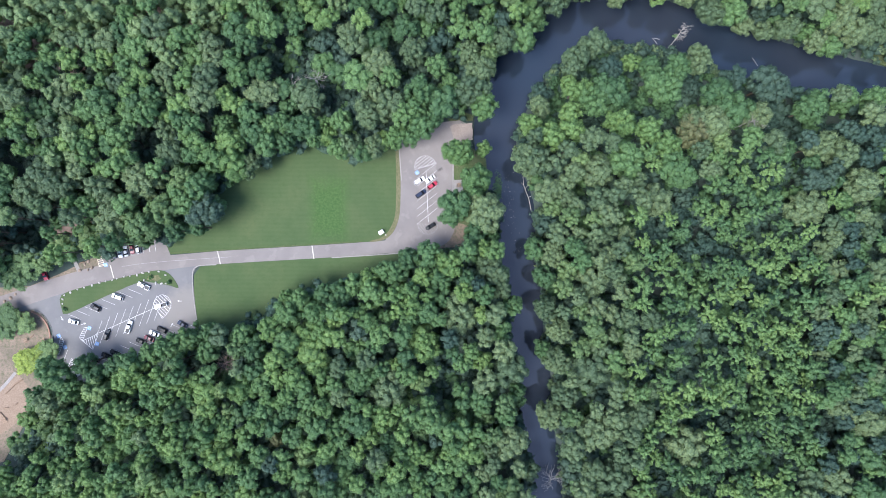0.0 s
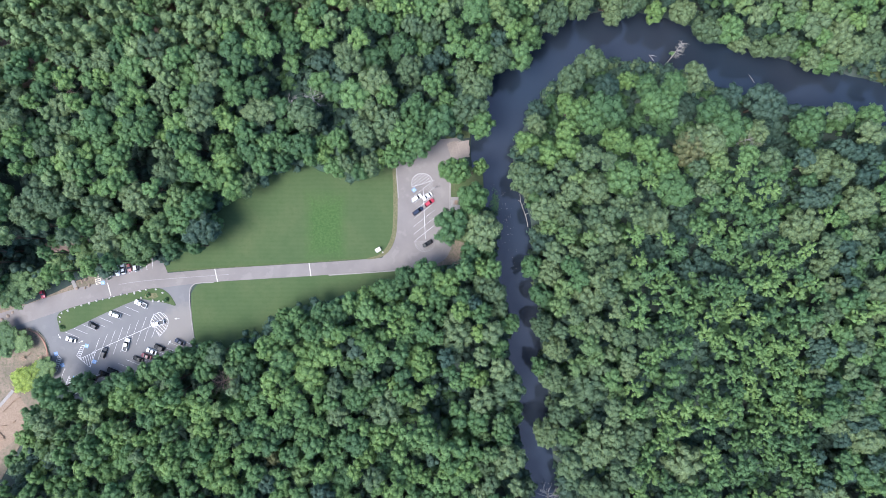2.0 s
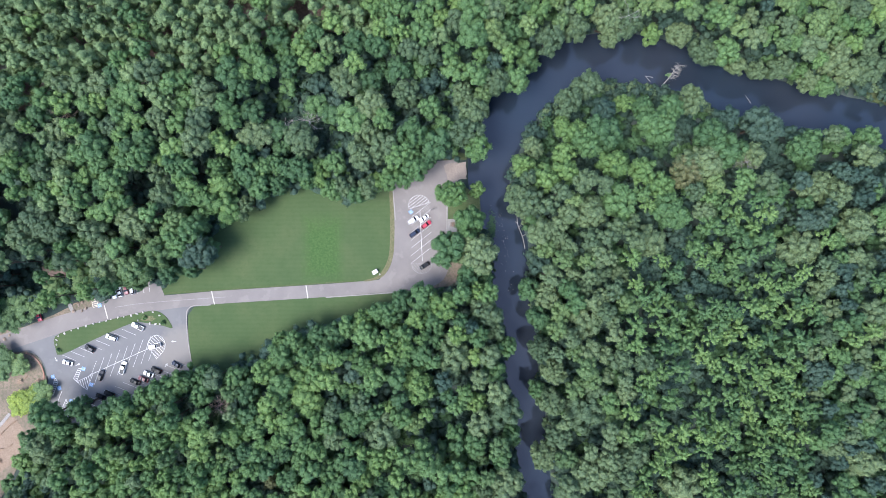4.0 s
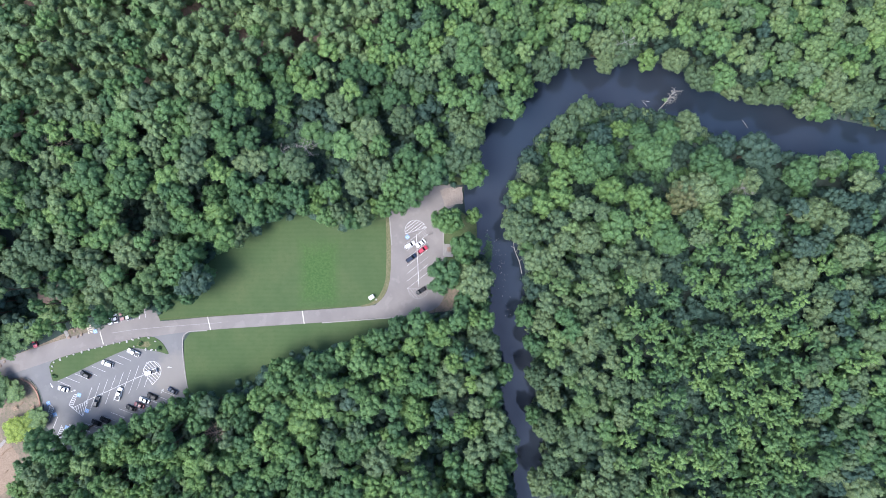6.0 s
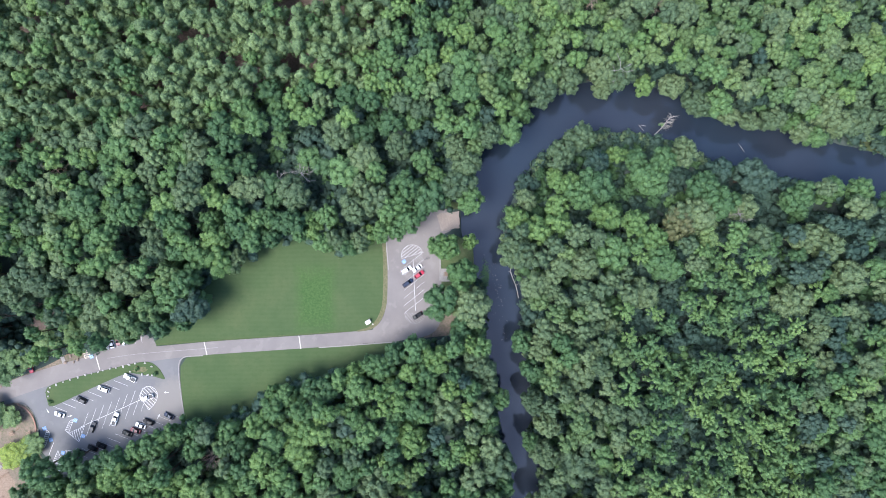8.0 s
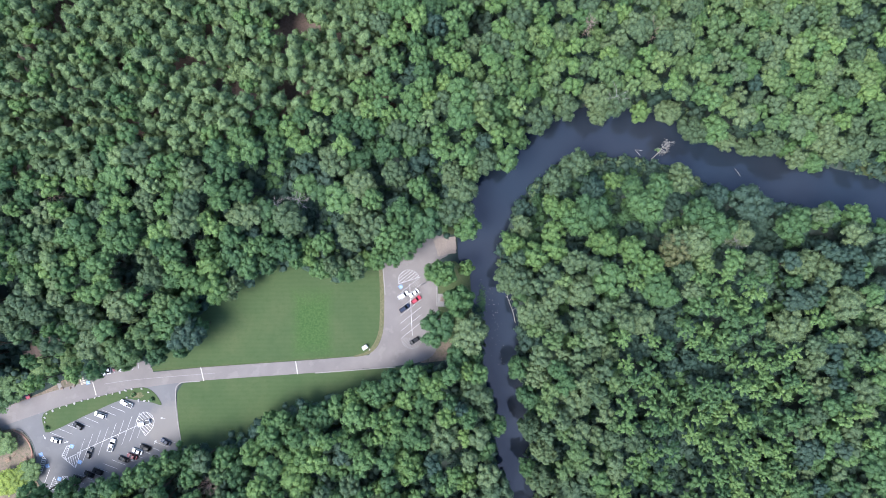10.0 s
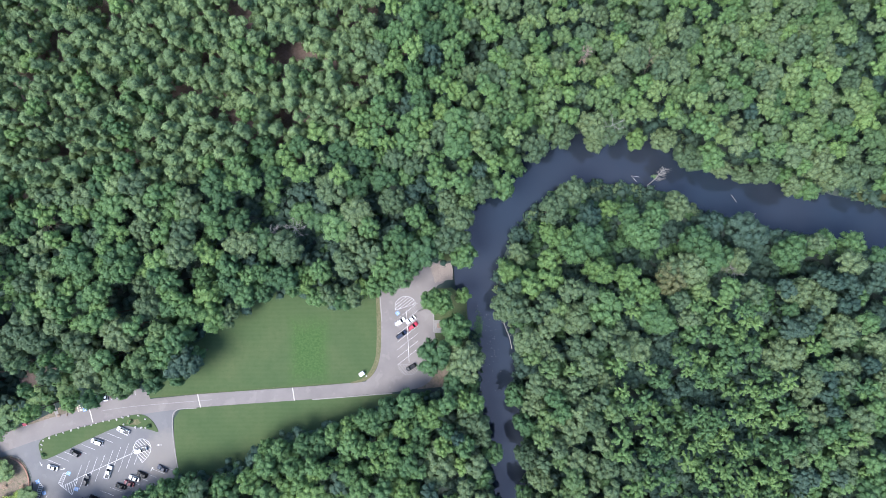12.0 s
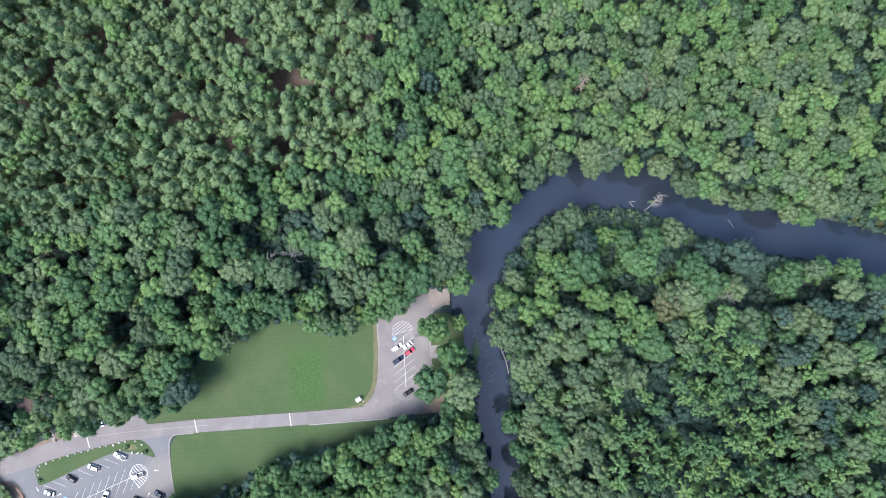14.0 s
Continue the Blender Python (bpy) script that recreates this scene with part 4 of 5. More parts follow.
HOLLOWS = HOLLOWS_NORTH + HOLLOWS_LOT + HOLLOWS_BANK + HOLLOWS_WEST + HOLLOWS_EAST + HOLLOWS_SOUTH + [(x, y, r + 1.0) for x, y, r in PINE_GAPS]


def stand(x, y):
    """Which wood stands at a place: its kinds with their tones and the spacing."""
    w = noise.noise((x * 0.013, y * 0.013, 3.0))
    v = noise.noise((x * 0.03, y * 0.03, 7.0))
    if y > 62 + 0.2 * (x + 140) + 20 * v and x < 2 + 25 * w:
        return ("pine", (("pine", "pine", 0.80), ("small", "pine", 0.10), ("small", "green", 0.05), ("small", "fresh", 0.05)), 5.1)
    if -45 < x < 34 and 40 < y < 78 + 8 * w:
        return ("open", (("broad", "green", 0.35), ("small", "green", 0.25), ("great", "pale", 0.12), ("small", "deep", 0.28)), 5.6)
    if x > 98 + 0.12 * max(y, 0) + 8 * w and y < 34 - 0.12 * (x - 100) + 10 * v and x < 164 + 16 * v:
        return ("poplar", (("spire", "poplar", 0.64), ("spire", "green", 0.14), ("small", "deep", 0.18), ("broad", "pale", 0.04)), 5.7)
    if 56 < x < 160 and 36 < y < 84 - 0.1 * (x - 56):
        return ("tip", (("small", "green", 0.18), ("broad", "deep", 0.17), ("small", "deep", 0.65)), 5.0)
    if x > 150 and 18 < y < 62:
        return ("bottom", (("broad", "pale", 0.16), ("broad", "green", 0.22), ("small", "green", 0.17), ("small", "deep", 0.30), ("broad", "deep", 0.15)), 5.3)
    if x > 40:
        if y > 70:
            return ("north", (("broad", "pale", 0.15), ("small", "pale", 0.13), ("broad", "fresh", 0.13), ("small", "fresh", 0.18), ("broad", "lime", 0.11), ("small", "lime", 0.22), ("small", "green", 0.06), ("small", "deep", 0.02)), 5.2)
        if x > 150:
            return ("bottom", (("broad", "pale", 0.22), ("broad", "green", 0.24), ("small", "pale", 0.12), ("small", "green", 0.18), ("spire", "poplar", 0.10), ("small", "deep", 0.14)), 5.2)
        return ("bottom", (("broad", "pale", 0.34), ("broad", "lime", 0.12), ("small", "pale", 0.16), ("small", "lime", 0.08), ("broad", "green", 0.10), ("great", "pale", 0.20)), 4.8)
    if y > 0 and v > 0.0:
        return ("old", (("great", "green", 0.20), ("broad", "pale", 0.24), ("broad", "green", 0.34), ("small", "pine", 0.08), ("small", "fresh", 0.14)), 5.6)
    if x < -50 and y < -30 + 15 * v:
        return ("slope", (("small", "fresh", 0.50), ("small", "green", 0.12), ("broad", "green", 0.06), ("broad", "fresh", 0.16), ("small", "pale", 0.08), ("small", "lime", 0.08)), 4.7)
    if x < -70:
        return ("west", (("broad", "green", 0.16), ("small", "green", 0.18), ("small", "fresh", 0.26), ("broad", "pale", 0.22), ("great", "pale", 0.08), ("small", "pine", 0.10)), 5.0)
    return ("mixed", (("broad", "green", 0.28), ("small", "green", 0.20), ("broad", "fresh", 0.16), ("small", "fresh", 0.24), ("broad", "pale", 0.09), ("small", "deep", 0.03)), 5.0)


def scatter():
    rng = np.random.default_rng(23)
    cell, taken, out = 10.0, {}, []
    cand = np.column_stack([rng.uniform(-168, 222, 60000), rng.uniform(-118, 176, 60000)])
    ok = distance_to(cand, RIVER) > river_half(cand) + 2.6
    for area in (OPEN_NORTH, OPEN_SOUTH, OPEN_EAST, OPEN_WEST, BARE_GAP):
        ok &= ~inside(cand, area)
    cand = cand[ok & (distance_to(cand, ROAD) > 9.0)]
    near = np.min(np.linalg.norm(cand[:, None, :] - placed[None, :, :2], axis=2) - placed[None, :, 2] * 0.92, axis=1)
    for (x, y), free, far in zip(cand, near, distance_to(cand, RIVER)):
        if any((x - a) ** 2 + (y - b) ** 2 < (c + 1.5) ** 2 for a, b, c in HOLLOWS):
            continue
        name, mix, gap = stand(x, y)
        if name == "pine" and noise.noise((x * 0.085, y * 0.085, 11.0)) > 0.42:
            continue
        if name == "tip" and 78 < x < 155 and y < 82 and far < 19:
            continue
        pick, acc = rng.uniform(), 0.0
        for kind, tone, share in mix:
            acc += share
            if pick <= acc:
                break
        r = gap * {"broad": 0.70, "great": 1.0}.get(kind, 0.56) * rng.uniform(0.82, 1.22)
        if free < r * 0.75:
            continue
        i, j = int(x // cell), int(y // cell)
        close = (q for a in (-1, 0, 1) for b in (-1, 0, 1) for q in taken.get((i + a, j + b), ()))
        if any((x - q[0]) ** 2 + (y - q[1]) ** 2 < (0.80 * (r + q[2])) ** 2 for q in close):
            continue
        taken.setdefault((i, j), []).append((x, y, r))
        high = 22.3 + 3.0 * noise.noise((x * 0.02, y * 0.02, 5.0)) + rng.normal(0, 2.2) + (1.5 if kind in ("pine", "spire") else 0)
        if name == "open":
            high = 9.5 + 0.5 * (high - 15) + (5.5 if kind in ("broad", "great") else 0)
        # low fill, mostly deep-toned: its darkness stands in for shade between great crowns
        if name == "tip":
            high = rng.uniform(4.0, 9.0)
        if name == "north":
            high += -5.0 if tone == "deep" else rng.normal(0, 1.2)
        # dark low crowns stand in for the shaded gaps among the poplars
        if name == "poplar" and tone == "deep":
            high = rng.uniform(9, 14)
        out.append((x, y, r * {"spire": 1.02, "pine": 0.60}.get(kind, 1.15), high, kind, tone))
    # low growth where the canopy lets light down; its deep tone paints the gaps' shade
    for x, y in cand:
        i, j = int(x // cell), int(y // cell)
        around = [q for a in (-1, 0, 1) for b in (-1, 0, 1) for q in taken.get((i + a, j + b), ())]
        if any((x - q[0]) ** 2 + (y - q[1]) ** 2 < (q[2] * 0.9) ** 2 for q in around) or any((x - q[0]) ** 2 + (y - q[1]) ** 2 < (0.6 * q[2]) ** 2 for q in placed):
            continue
        r = rng.uniform(2.6, 3.8)
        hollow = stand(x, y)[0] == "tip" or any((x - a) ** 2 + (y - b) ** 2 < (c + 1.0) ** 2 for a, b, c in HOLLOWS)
        pines = stand(x, y)[0] == "pine"
        if pines and (hollow or noise.noise((x * 0.085, y * 0.085, 11.0)) > 0.42):
            continue
        taken.setdefault((i, j), []).append((x, y, r))
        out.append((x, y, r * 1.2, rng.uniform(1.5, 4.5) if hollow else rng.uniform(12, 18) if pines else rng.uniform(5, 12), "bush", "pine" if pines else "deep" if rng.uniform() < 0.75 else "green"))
    return out


def grow(rows, tone, name, label):
    """One object for all trees of a foliage in the woods."""
    rng = np.random.default_rng(len(rows))
    vs, fs, tones, base = [], [], [], 0
    floors = ground_height([w[:2] for w in rows])
    for (x, y, r, high, kind, _), z in zip(rows, floors):
        r0, h0, (v, f), _ = KINDS[kind][int(rng.integers(len(KINDS[kind])))]
        t = rng.uniform(0, 6.283)
        c, s, k = math.cos(t), math.sin(t), r / r0
        vs.append(np.column_stack([x + k * (c * v[:, 0] - s * v[:, 1]), y + k * (s * v[:, 0] + c * v[:, 1]), (v[:, 2] - h0) * (0.5 * k + 0.5 * high / h0) + high + z]))
        fs.append(f + base)
        base += len(v)
        tones.append(np.full(len(f), rng.uniform(), np.float32))
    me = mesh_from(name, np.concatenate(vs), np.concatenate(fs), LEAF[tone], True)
    me.attributes.new("tone", "FLOAT", "FACE").data.foreach_set("value", np.concatenate(tones))
    return tagged(new(name, me), label, "forest", kind="stuff")


woods = scatter()
# the trees nearest the clearings and lots are single things too
reach = distance_to([w[:2] for w in woods], [(-140, -20), (-100, -30), (-60, 5), (-30, 15), (0, 20), (30, 20)])
single = [w for d, w in sorted(zip(reach, woods), key=lambda q: q[0]) if w[4] in ("broad", "small", "great")][:120]
chosen = {id(w) for w in single}
for x, y, r, high, kind, tone in single:
    plant(x, y, r, high, tone, kind, rng)
woods = [w for w in woods if id(w) not in chosen]
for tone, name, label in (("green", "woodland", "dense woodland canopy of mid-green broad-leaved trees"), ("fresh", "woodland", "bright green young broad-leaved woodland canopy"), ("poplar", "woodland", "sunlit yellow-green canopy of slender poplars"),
                          ("pale", "woodland", "pale grey-green bottomland woodland canopy"), ("lime", "woodland", "light lime-green crowns among bottomland trees"), ("deep", "woodland", "dark blue-green broad-leaved trees, and low growth darkened for shade in canopy gaps"),
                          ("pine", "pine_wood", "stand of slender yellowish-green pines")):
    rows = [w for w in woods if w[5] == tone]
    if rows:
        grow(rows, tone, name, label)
# low shrubs and saplings along both banks
shrubs, srng = [], np.random.default_rng(3)
spots = np.column_stack([srng.uniform(30, 236, 60000), srng.uniform(-126, 120, 60000)])
off = distance_to(spots, RIVER) - river_half(spots)
for (x, y), d in zip(spots, off):
    if not 0.2 < d < 5.0 or (28 < x < 47 and 16 < y < 50) or srng.uniform() > 0.22:
        continue
    r = srng.uniform(0.9, 2.1)
    shrubs.append((x, y, r, r * 1.3 + d * 0.5 + srng.uniform(0.2, 1.0), "bush", "deep"))
grow(shrubs[0::2], "deep", "bank_shrubs", "dark green shrubs along the river bank")
grow(shrubs[1::2], "pale", "bank_shrubs", "pale green shrubs along the river bank")
# ---- parking lots: lines, kerbs and marks ----
def painted(a, b, width, parent, mat=None, z=0.056, name="painted_line"):
    return part(name, strip([(a[0], a[1], 0), (b[0], b[1], 0)], width, 0.03, z), mat or WHITE_LINE, parent)


def hatch(outline, direction, gap, width, parent, border=True, mat=None, z=0.056):
    """Diagonal bars within an outline, and its border line."""
    o = [Vector(q).to_2d() for q in outline]
    d = Vector((math.cos(radians(direction)), math.sin(radians(direction))))
    n = Vector((-d.y, d.x))
    lo, hi = min(q.dot(n) for q in o), max(q.dot(n) for q in o)
    k = lo + gap * 0.6
    while k < hi:
        cuts = []
        for p, q in zip(o, o[1:] + o[:1]):
            a, b = p.dot(n) - k, q.dot(n) - k
            if a * b < 0:
                cuts.append(p.lerp(q, a / (a - b)))
        cuts.sort(key=lambda q: q.dot(d))
        for a, b in zip(cuts[0::2], cuts[1::2]):
            if (b - a).length > 0.4:
                painted(a, b, width, parent, mat, z, "hatch_bar")
        k += gap
    if border:
        for p, q in zip(o, o[1:] + o[:1]):
            painted(p, q, width * 0.8, parent, mat, z + 0.004, "hatch_border")


lot_west = next(o for o in bpy.data.objects if o.name == "parking_lot.001")
lot_east = next(o for o in bpy.data.objects if o.name == "parking_lot")
road = next(o for o in bpy.data.objects if o.name == "road")

for i in range(9):
    ax, ay = -124.9 + 3.41 * i, -33.1 + 1.45 * i
    painted((ax, ay), (ax + 5.4, ay - 2.25), 0.10, lot_west)
for i in range(8):
    cx, cy = -110.2 + 3.08 * i, -39.5 + 1.36 * i
    painted((cx - 2.0, cy - 5.6), (cx + (2.0 if i < 7 else 0), cy + (5.6 if i < 7 else 0)), 0.10, lot_west)
painted((-113.2, -40.8), (-111.3, -35.6), 0.10, lot_west)
painted((-114.2, -41.3), (-89.2, -30.0), 0.17, lot_west, z=0.06)
for i in range(-4, 9):
    ax, ay = -107.2 + 3.31 * i, -47.1 + 1.43 * i
    painted((ax, ay), (ax + 5.4, ay - 2.15), 0.10, lot_west)
TEARDROP = spline([(-91.1, -28.9, 0), (-90.1, -26.9, 0), (-88.5, -25.5, 0), (-86.5, -25.5, 0), (-84.7, -26.9, 0), (-84.0, -29.1, 0), (-84.9, -31.9, 0), (-87.5, -34.8, 0)], 4)
hatch(TEARDROP, -45, 1.05, 0.19, lot_west)
hatch([(-120.4, -42.6), (-118.4, -38.6), (-117.1, -38.4), (-119.1, -43.8)], -10, 0.8, 0.19, lot_west)
hatch([(-119.1, -43.8), (-112.8, -41.0), (-115.0, -47.2)], -75, 0.9, 0.2, lot_west)
hatch([(-127.6, -42.3), (-126.4, -43.9), (-128.4, -49.4), (-129.6, -48.7)], 10, 0.75, 0.2, lot_west)
hatch([(-123.3, -50.7), (-125.3, -55.4), (-120.8, -56.6)], -10, 0.8, 0.19, lot_west)
hatch([(-120.2, -50.5), (-118.0, -50.7), (-119.0, -53.4)], -45, 0.7, 0.22, lot_west)
painted((-124.9, -47.5), (-127.1, -53.2), 0.16, lot_west)

for i in range(6):
    painted((14.2, 18.8 - 3.07 * i), (22.4, 25.3 - 3.07 * i), 0.10, lot_east)
painted((14.2, 21.9), (22.2, 28.2), 0.10, lot_east)
painted((17.8, 25.3), (18.8, 4.4), 0.17, lot_east, z=0.06)
half = [(17.5 + 4.3 * math.cos(radians(a)), 26.8 + 4.2 * math.sin(radians(a))) for a in range(17, 200, 14)]
hatch(half, 38, 1.0, 0.15, lot_east)
hatch([(18.0, 26.6), (21.7, 28.2), (21.9, 25.0), (19.2, 23.8)], -50, 0.8, 0.14, lot_east, False, FADED_LINE)
tail = [(18.6 + 4.0 * math.cos(radians(a)), 3.0 + 3.6 * math.sin(radians(a))) for a in range(170, 371, 14)]
hatch(tail, -50, 0.9, 0.16, lot_east, True, FADED_LINE)


def bay_mark(x, y, turn, parent):
    """A blue painted square with a white ring in it."""
    bm = box(bmesh.new(), -0.75, 0.75, -0.75, 0.75, -0.02, 0.012)
    sq = part("bay_mark", bm, BLUE_PAINT, parent, "faded blue painted square")
    sq.matrix_world = pose(x, y, 0.05, 0, 0, turn)
    ring = bmesh.new()
    for k in range(14):
        a, b = 6.2832 * k / 14, 6.2832 * (k + 1) / 14
        ring.faces.new([ring.verts.new((r * math.cos(t), r * math.sin(t) - 0.1, 0.016)) for r, t in ((0.32, a), (0.45, a), (0.45, b), (0.32, b))])
    bmesh.ops.remove_doubles(ring, verts=ring.verts[:], dist=0.001)
    part("ring", ring, WHITE_LINE, sq)


for x, y, turn in ((-128.5, -41.9, 20), (-126, -46.4, 20), (-121.3, -51.6, -20), (-113.3, -45.0, 70), (-116.4, -38.7, 70), (-110.0, -13.4, 10)):
    bay_mark(x, y, turn, lot_west)
bay_mark(14.2, 24.2, 38, lot_east)


def arrow(x, y, turn, parent):
    bm = bmesh.new()
    for pts in (((-1.0, -0.1), (0.2, -0.1), (0.2, 0.1), (-1.0, 0.1)), ((0.2, -0.4), (1.0, 0), (0.2, 0.4))):
        bm.faces.new([bm.verts.new((p[0], p[1], 0)) for p in pts])
    ob = part("arrow_mark", bm, WHITE_LINE, parent)
    ob.matrix_world = pose(x, y, 0.056, 0, 0, turn)


for x, y, turn in ((-127.2, -34.9, -60), (-118.6, -37.0, 20), (-83.6, -37.3, 60), (-80.6, -27.8, 180)):
    arrow(x, y, turn, lot_west)

# bays beside the road under the north trees
BAYS = [(-113.5, -16.5), (-110, -15.4), (-100, -13.6), (-89, -12.2), (-84, -11.6), (-84.5, -8.8), (-87, -3), (-100, -3.5), (-112, -7)]
bays = tagged(part("parking_bays", slab(BAYS, -0.1, 0.044), ASPHALT), "asphalt parking bays beside the road", "parking lot", kind="structure")
for i in range(9):
    sx, sy = -109.0 + 2.36 * i, -11.6 + 0.46 * i
    painted((sx, sy), (sx - 0.6, sy + 5.4), 0.13, bays)
hatch([(-113.6, -9.4), (-111.6, -9.0), (-110.6, -13.6), (-112.6, -14.2)], 15, 0.8, 0.18, bays, True, YELLOW_LINE)
for a, b, w in (((-122.6, -11.4), (-120.6, -15.9), 1.4),):
    tagged(part("concrete_walk", strip([(*a, 0), (*b, 0)], w, -0.05, 0.07), CONCRETE), "pale concrete walkway from the road", "pavement", kind="structure")

# pale bands across the road
for (ax, ay), (bx, by) in (((-65.6, -7.7), (-64.4, -13.0)), ((-27.9, -5.4), (-27.1, -10.6)), ((-108.2, -13.4), (-106.8, -18.6))):
    painted((ax, ay), (bx, by), 0.4, road, CROSS_LINE, 0.062)
part("faded_line", strip(spline([(-103.7, -14.1, 0), (-95.9, -12.9, 0), (-86.9, -12.0, 0), (-76.8, -11.2, 0), (-60, -10, 0)], 4), 0.14, 0.03, 0.058), FADED_LINE, road)


def kerb(name, points, width, high, mat, label):
    tagged(part(name, bevelled(strip(spline([(*p, 0) for p in points], 4), width, -0.1, high), 0.02, 1), mat), label, "kerb", kind="structure")


kerb("kerb", [(-66, -13.2), (-72.1, -13.5), (-74.1, -14.2), (-75.3, -15.8), (-75.5, -20), (-75.2, -24.8), (-74.3, -31.6), (-73.3, -38)], 0.4, 0.17, CONCRETE, "pale concrete kerb round the lawn corner")
kerb("kerb", [(-20, -10.2), (-8, -9.4), (3, -8.6), (12, -8.0)], 0.4, 0.1, CONCRETE, "pale concrete road edge")
kerb("kerb", [(6.9, 34.5), (7.4, 27.8), (7.9, 21)], 0.45, 0.12, CONCRETE, "pale concrete gutter beside the parking lot")
kerb("kerb", [(-145, -32.4), (-138.7, -31.4), (-134.9, -33.0), (-132.2, -36.7), (-130.8, -41.2), (-130.9, -47.5)], 0.22, 0.15, BUMP_DARK, "dark asphalt kerb beside bare earth")
kerb("kerb", [(28.7, 33.5), (28.7, 28.7), (28.7, 16.5)], 0.55, 0.17, CONCRETE, "pale concrete kerb by the river lot")
kerb("clay_berm", [(-139.2, -32.3), (-135.9, -33.9), (-133.2, -37.2), (-131.9, -41.4), (-132.2, -44.5), (-131.9, -47.4)], 0.5, 0.26, CLAY, "low reddish clay berm beside the kerb")
tagged(part("grass_verge", strip(spline([(6.2, 38, 0), (6.6, 25.5, 0), (6.7, 15.2, 0), (6.3, 7.3, 0), (4.9, 2.6, 0), (2.6, -0.9, 0), (-0.4, -2.75, 0), (-4.5, -3.6, 0)], 4), [1.8] * 19 + [1.8 - 0.14 * k for k in range(10)], -0.05, 0.057), VERGE), "rough yellowed grass verge", "lawn", kind="structure")
tagged(part("grass_verge", strip(spline([(-95, -9.9, 0), (-84, -8.6, 0), (-70, -7.7, 0), (-40, -5.7, 0), (-8, -3.6, 0)], 4), 0.5, -0.05, 0.04), ROUGH_GRASS), "rough yellowed grass verge", "lawn", kind="structure")
ramp_rng = np.random.default_rng(31)
ramp_edge = [Vector(q) for q in ((27.3, 43.0, 0), (28.9, 43.9, 0), (36.3, 44.4, 0), (36.6, 37.8, 0), (32.9, 37.2, 0), (29.4, 36.2, 0))]
ramp_line = [p.lerp(q, k / 7) + Vector((*ramp_rng.normal(0, 0.13, 2), 0)) for p, q in zip(ramp_edge, ramp_edge[1:] + ramp_edge[:1]) for k in range(7)]
tagged(part("boat_ramp", slab(ramp_line, -1.6, 0.054), RAMP), "pale concrete boat ramp at the water", "ramp", kind="structure")
tagged(part("concrete_pad", slab([(29.0, 21.4), (32.6, 21.4), (32.6, 16.2), (29.0, 16.2)], -0.1, 0.1), CONCRETE), "pale concrete pad by the river trees", "pavement", kind="structure")
tagged(part("grass_bank", slab([(28.9, 34), (36, 34.5), (42, 30), (43, 12), (40, -2), (30, -4), (31, 8), (29.2, 16)], -0.1, 0.03), ROUGH_GRASS), "rough grass bank between lot and river", "lawn", kind="structure")
tagged(part("grass_bank", slab([(196, 77), (210, 74), (232, 70), (232, 63.5), (216, 66.0), (203, 69.5)], -0.6, 0.02), ROUGH_GRASS), "bright rough grass on the river bank", "lawn", kind="structure")
tagged(part("sand_area", slab([(-170, -66), (-152, -62.5), (-144, -57.5), (-140, -63), (-142, -74.6), (-151, -81), (-170, -88)], -0.1, 0.04), SAND), "pale sandy play area", "ground", kind="structure")
tagged(part("foot_path", strip(spline([(-165, -72, 0), (-156, -66.7, 0), (-151.6, -63.4, 0), (-148.9, -60.6, 0), (-145.5, -56.5, 0)], 5), 1.2, -0.05, 0.09), CONCRETE), "curved pale concrete foot path", "pavement", kind="structure")

tagged(part("bare_ground", slab([(22, -6.5), (25, 0), (29, 4.5), (35, 3.0), (37.5, -2.5), (32, -5.5)], -0.1, 0.038), EARTH), "trampled bare earth behind the lot", "ground", kind="structure")
tagged(part("grass_bank", slab([(26, 46.5), (31.5, 49), (37, 47.5), (36.5, 45.3), (27.5, 44.7)], -0.1, 0.02), ROUGH_GRASS), "rough grass beside the boat ramp", "lawn", kind="structure")

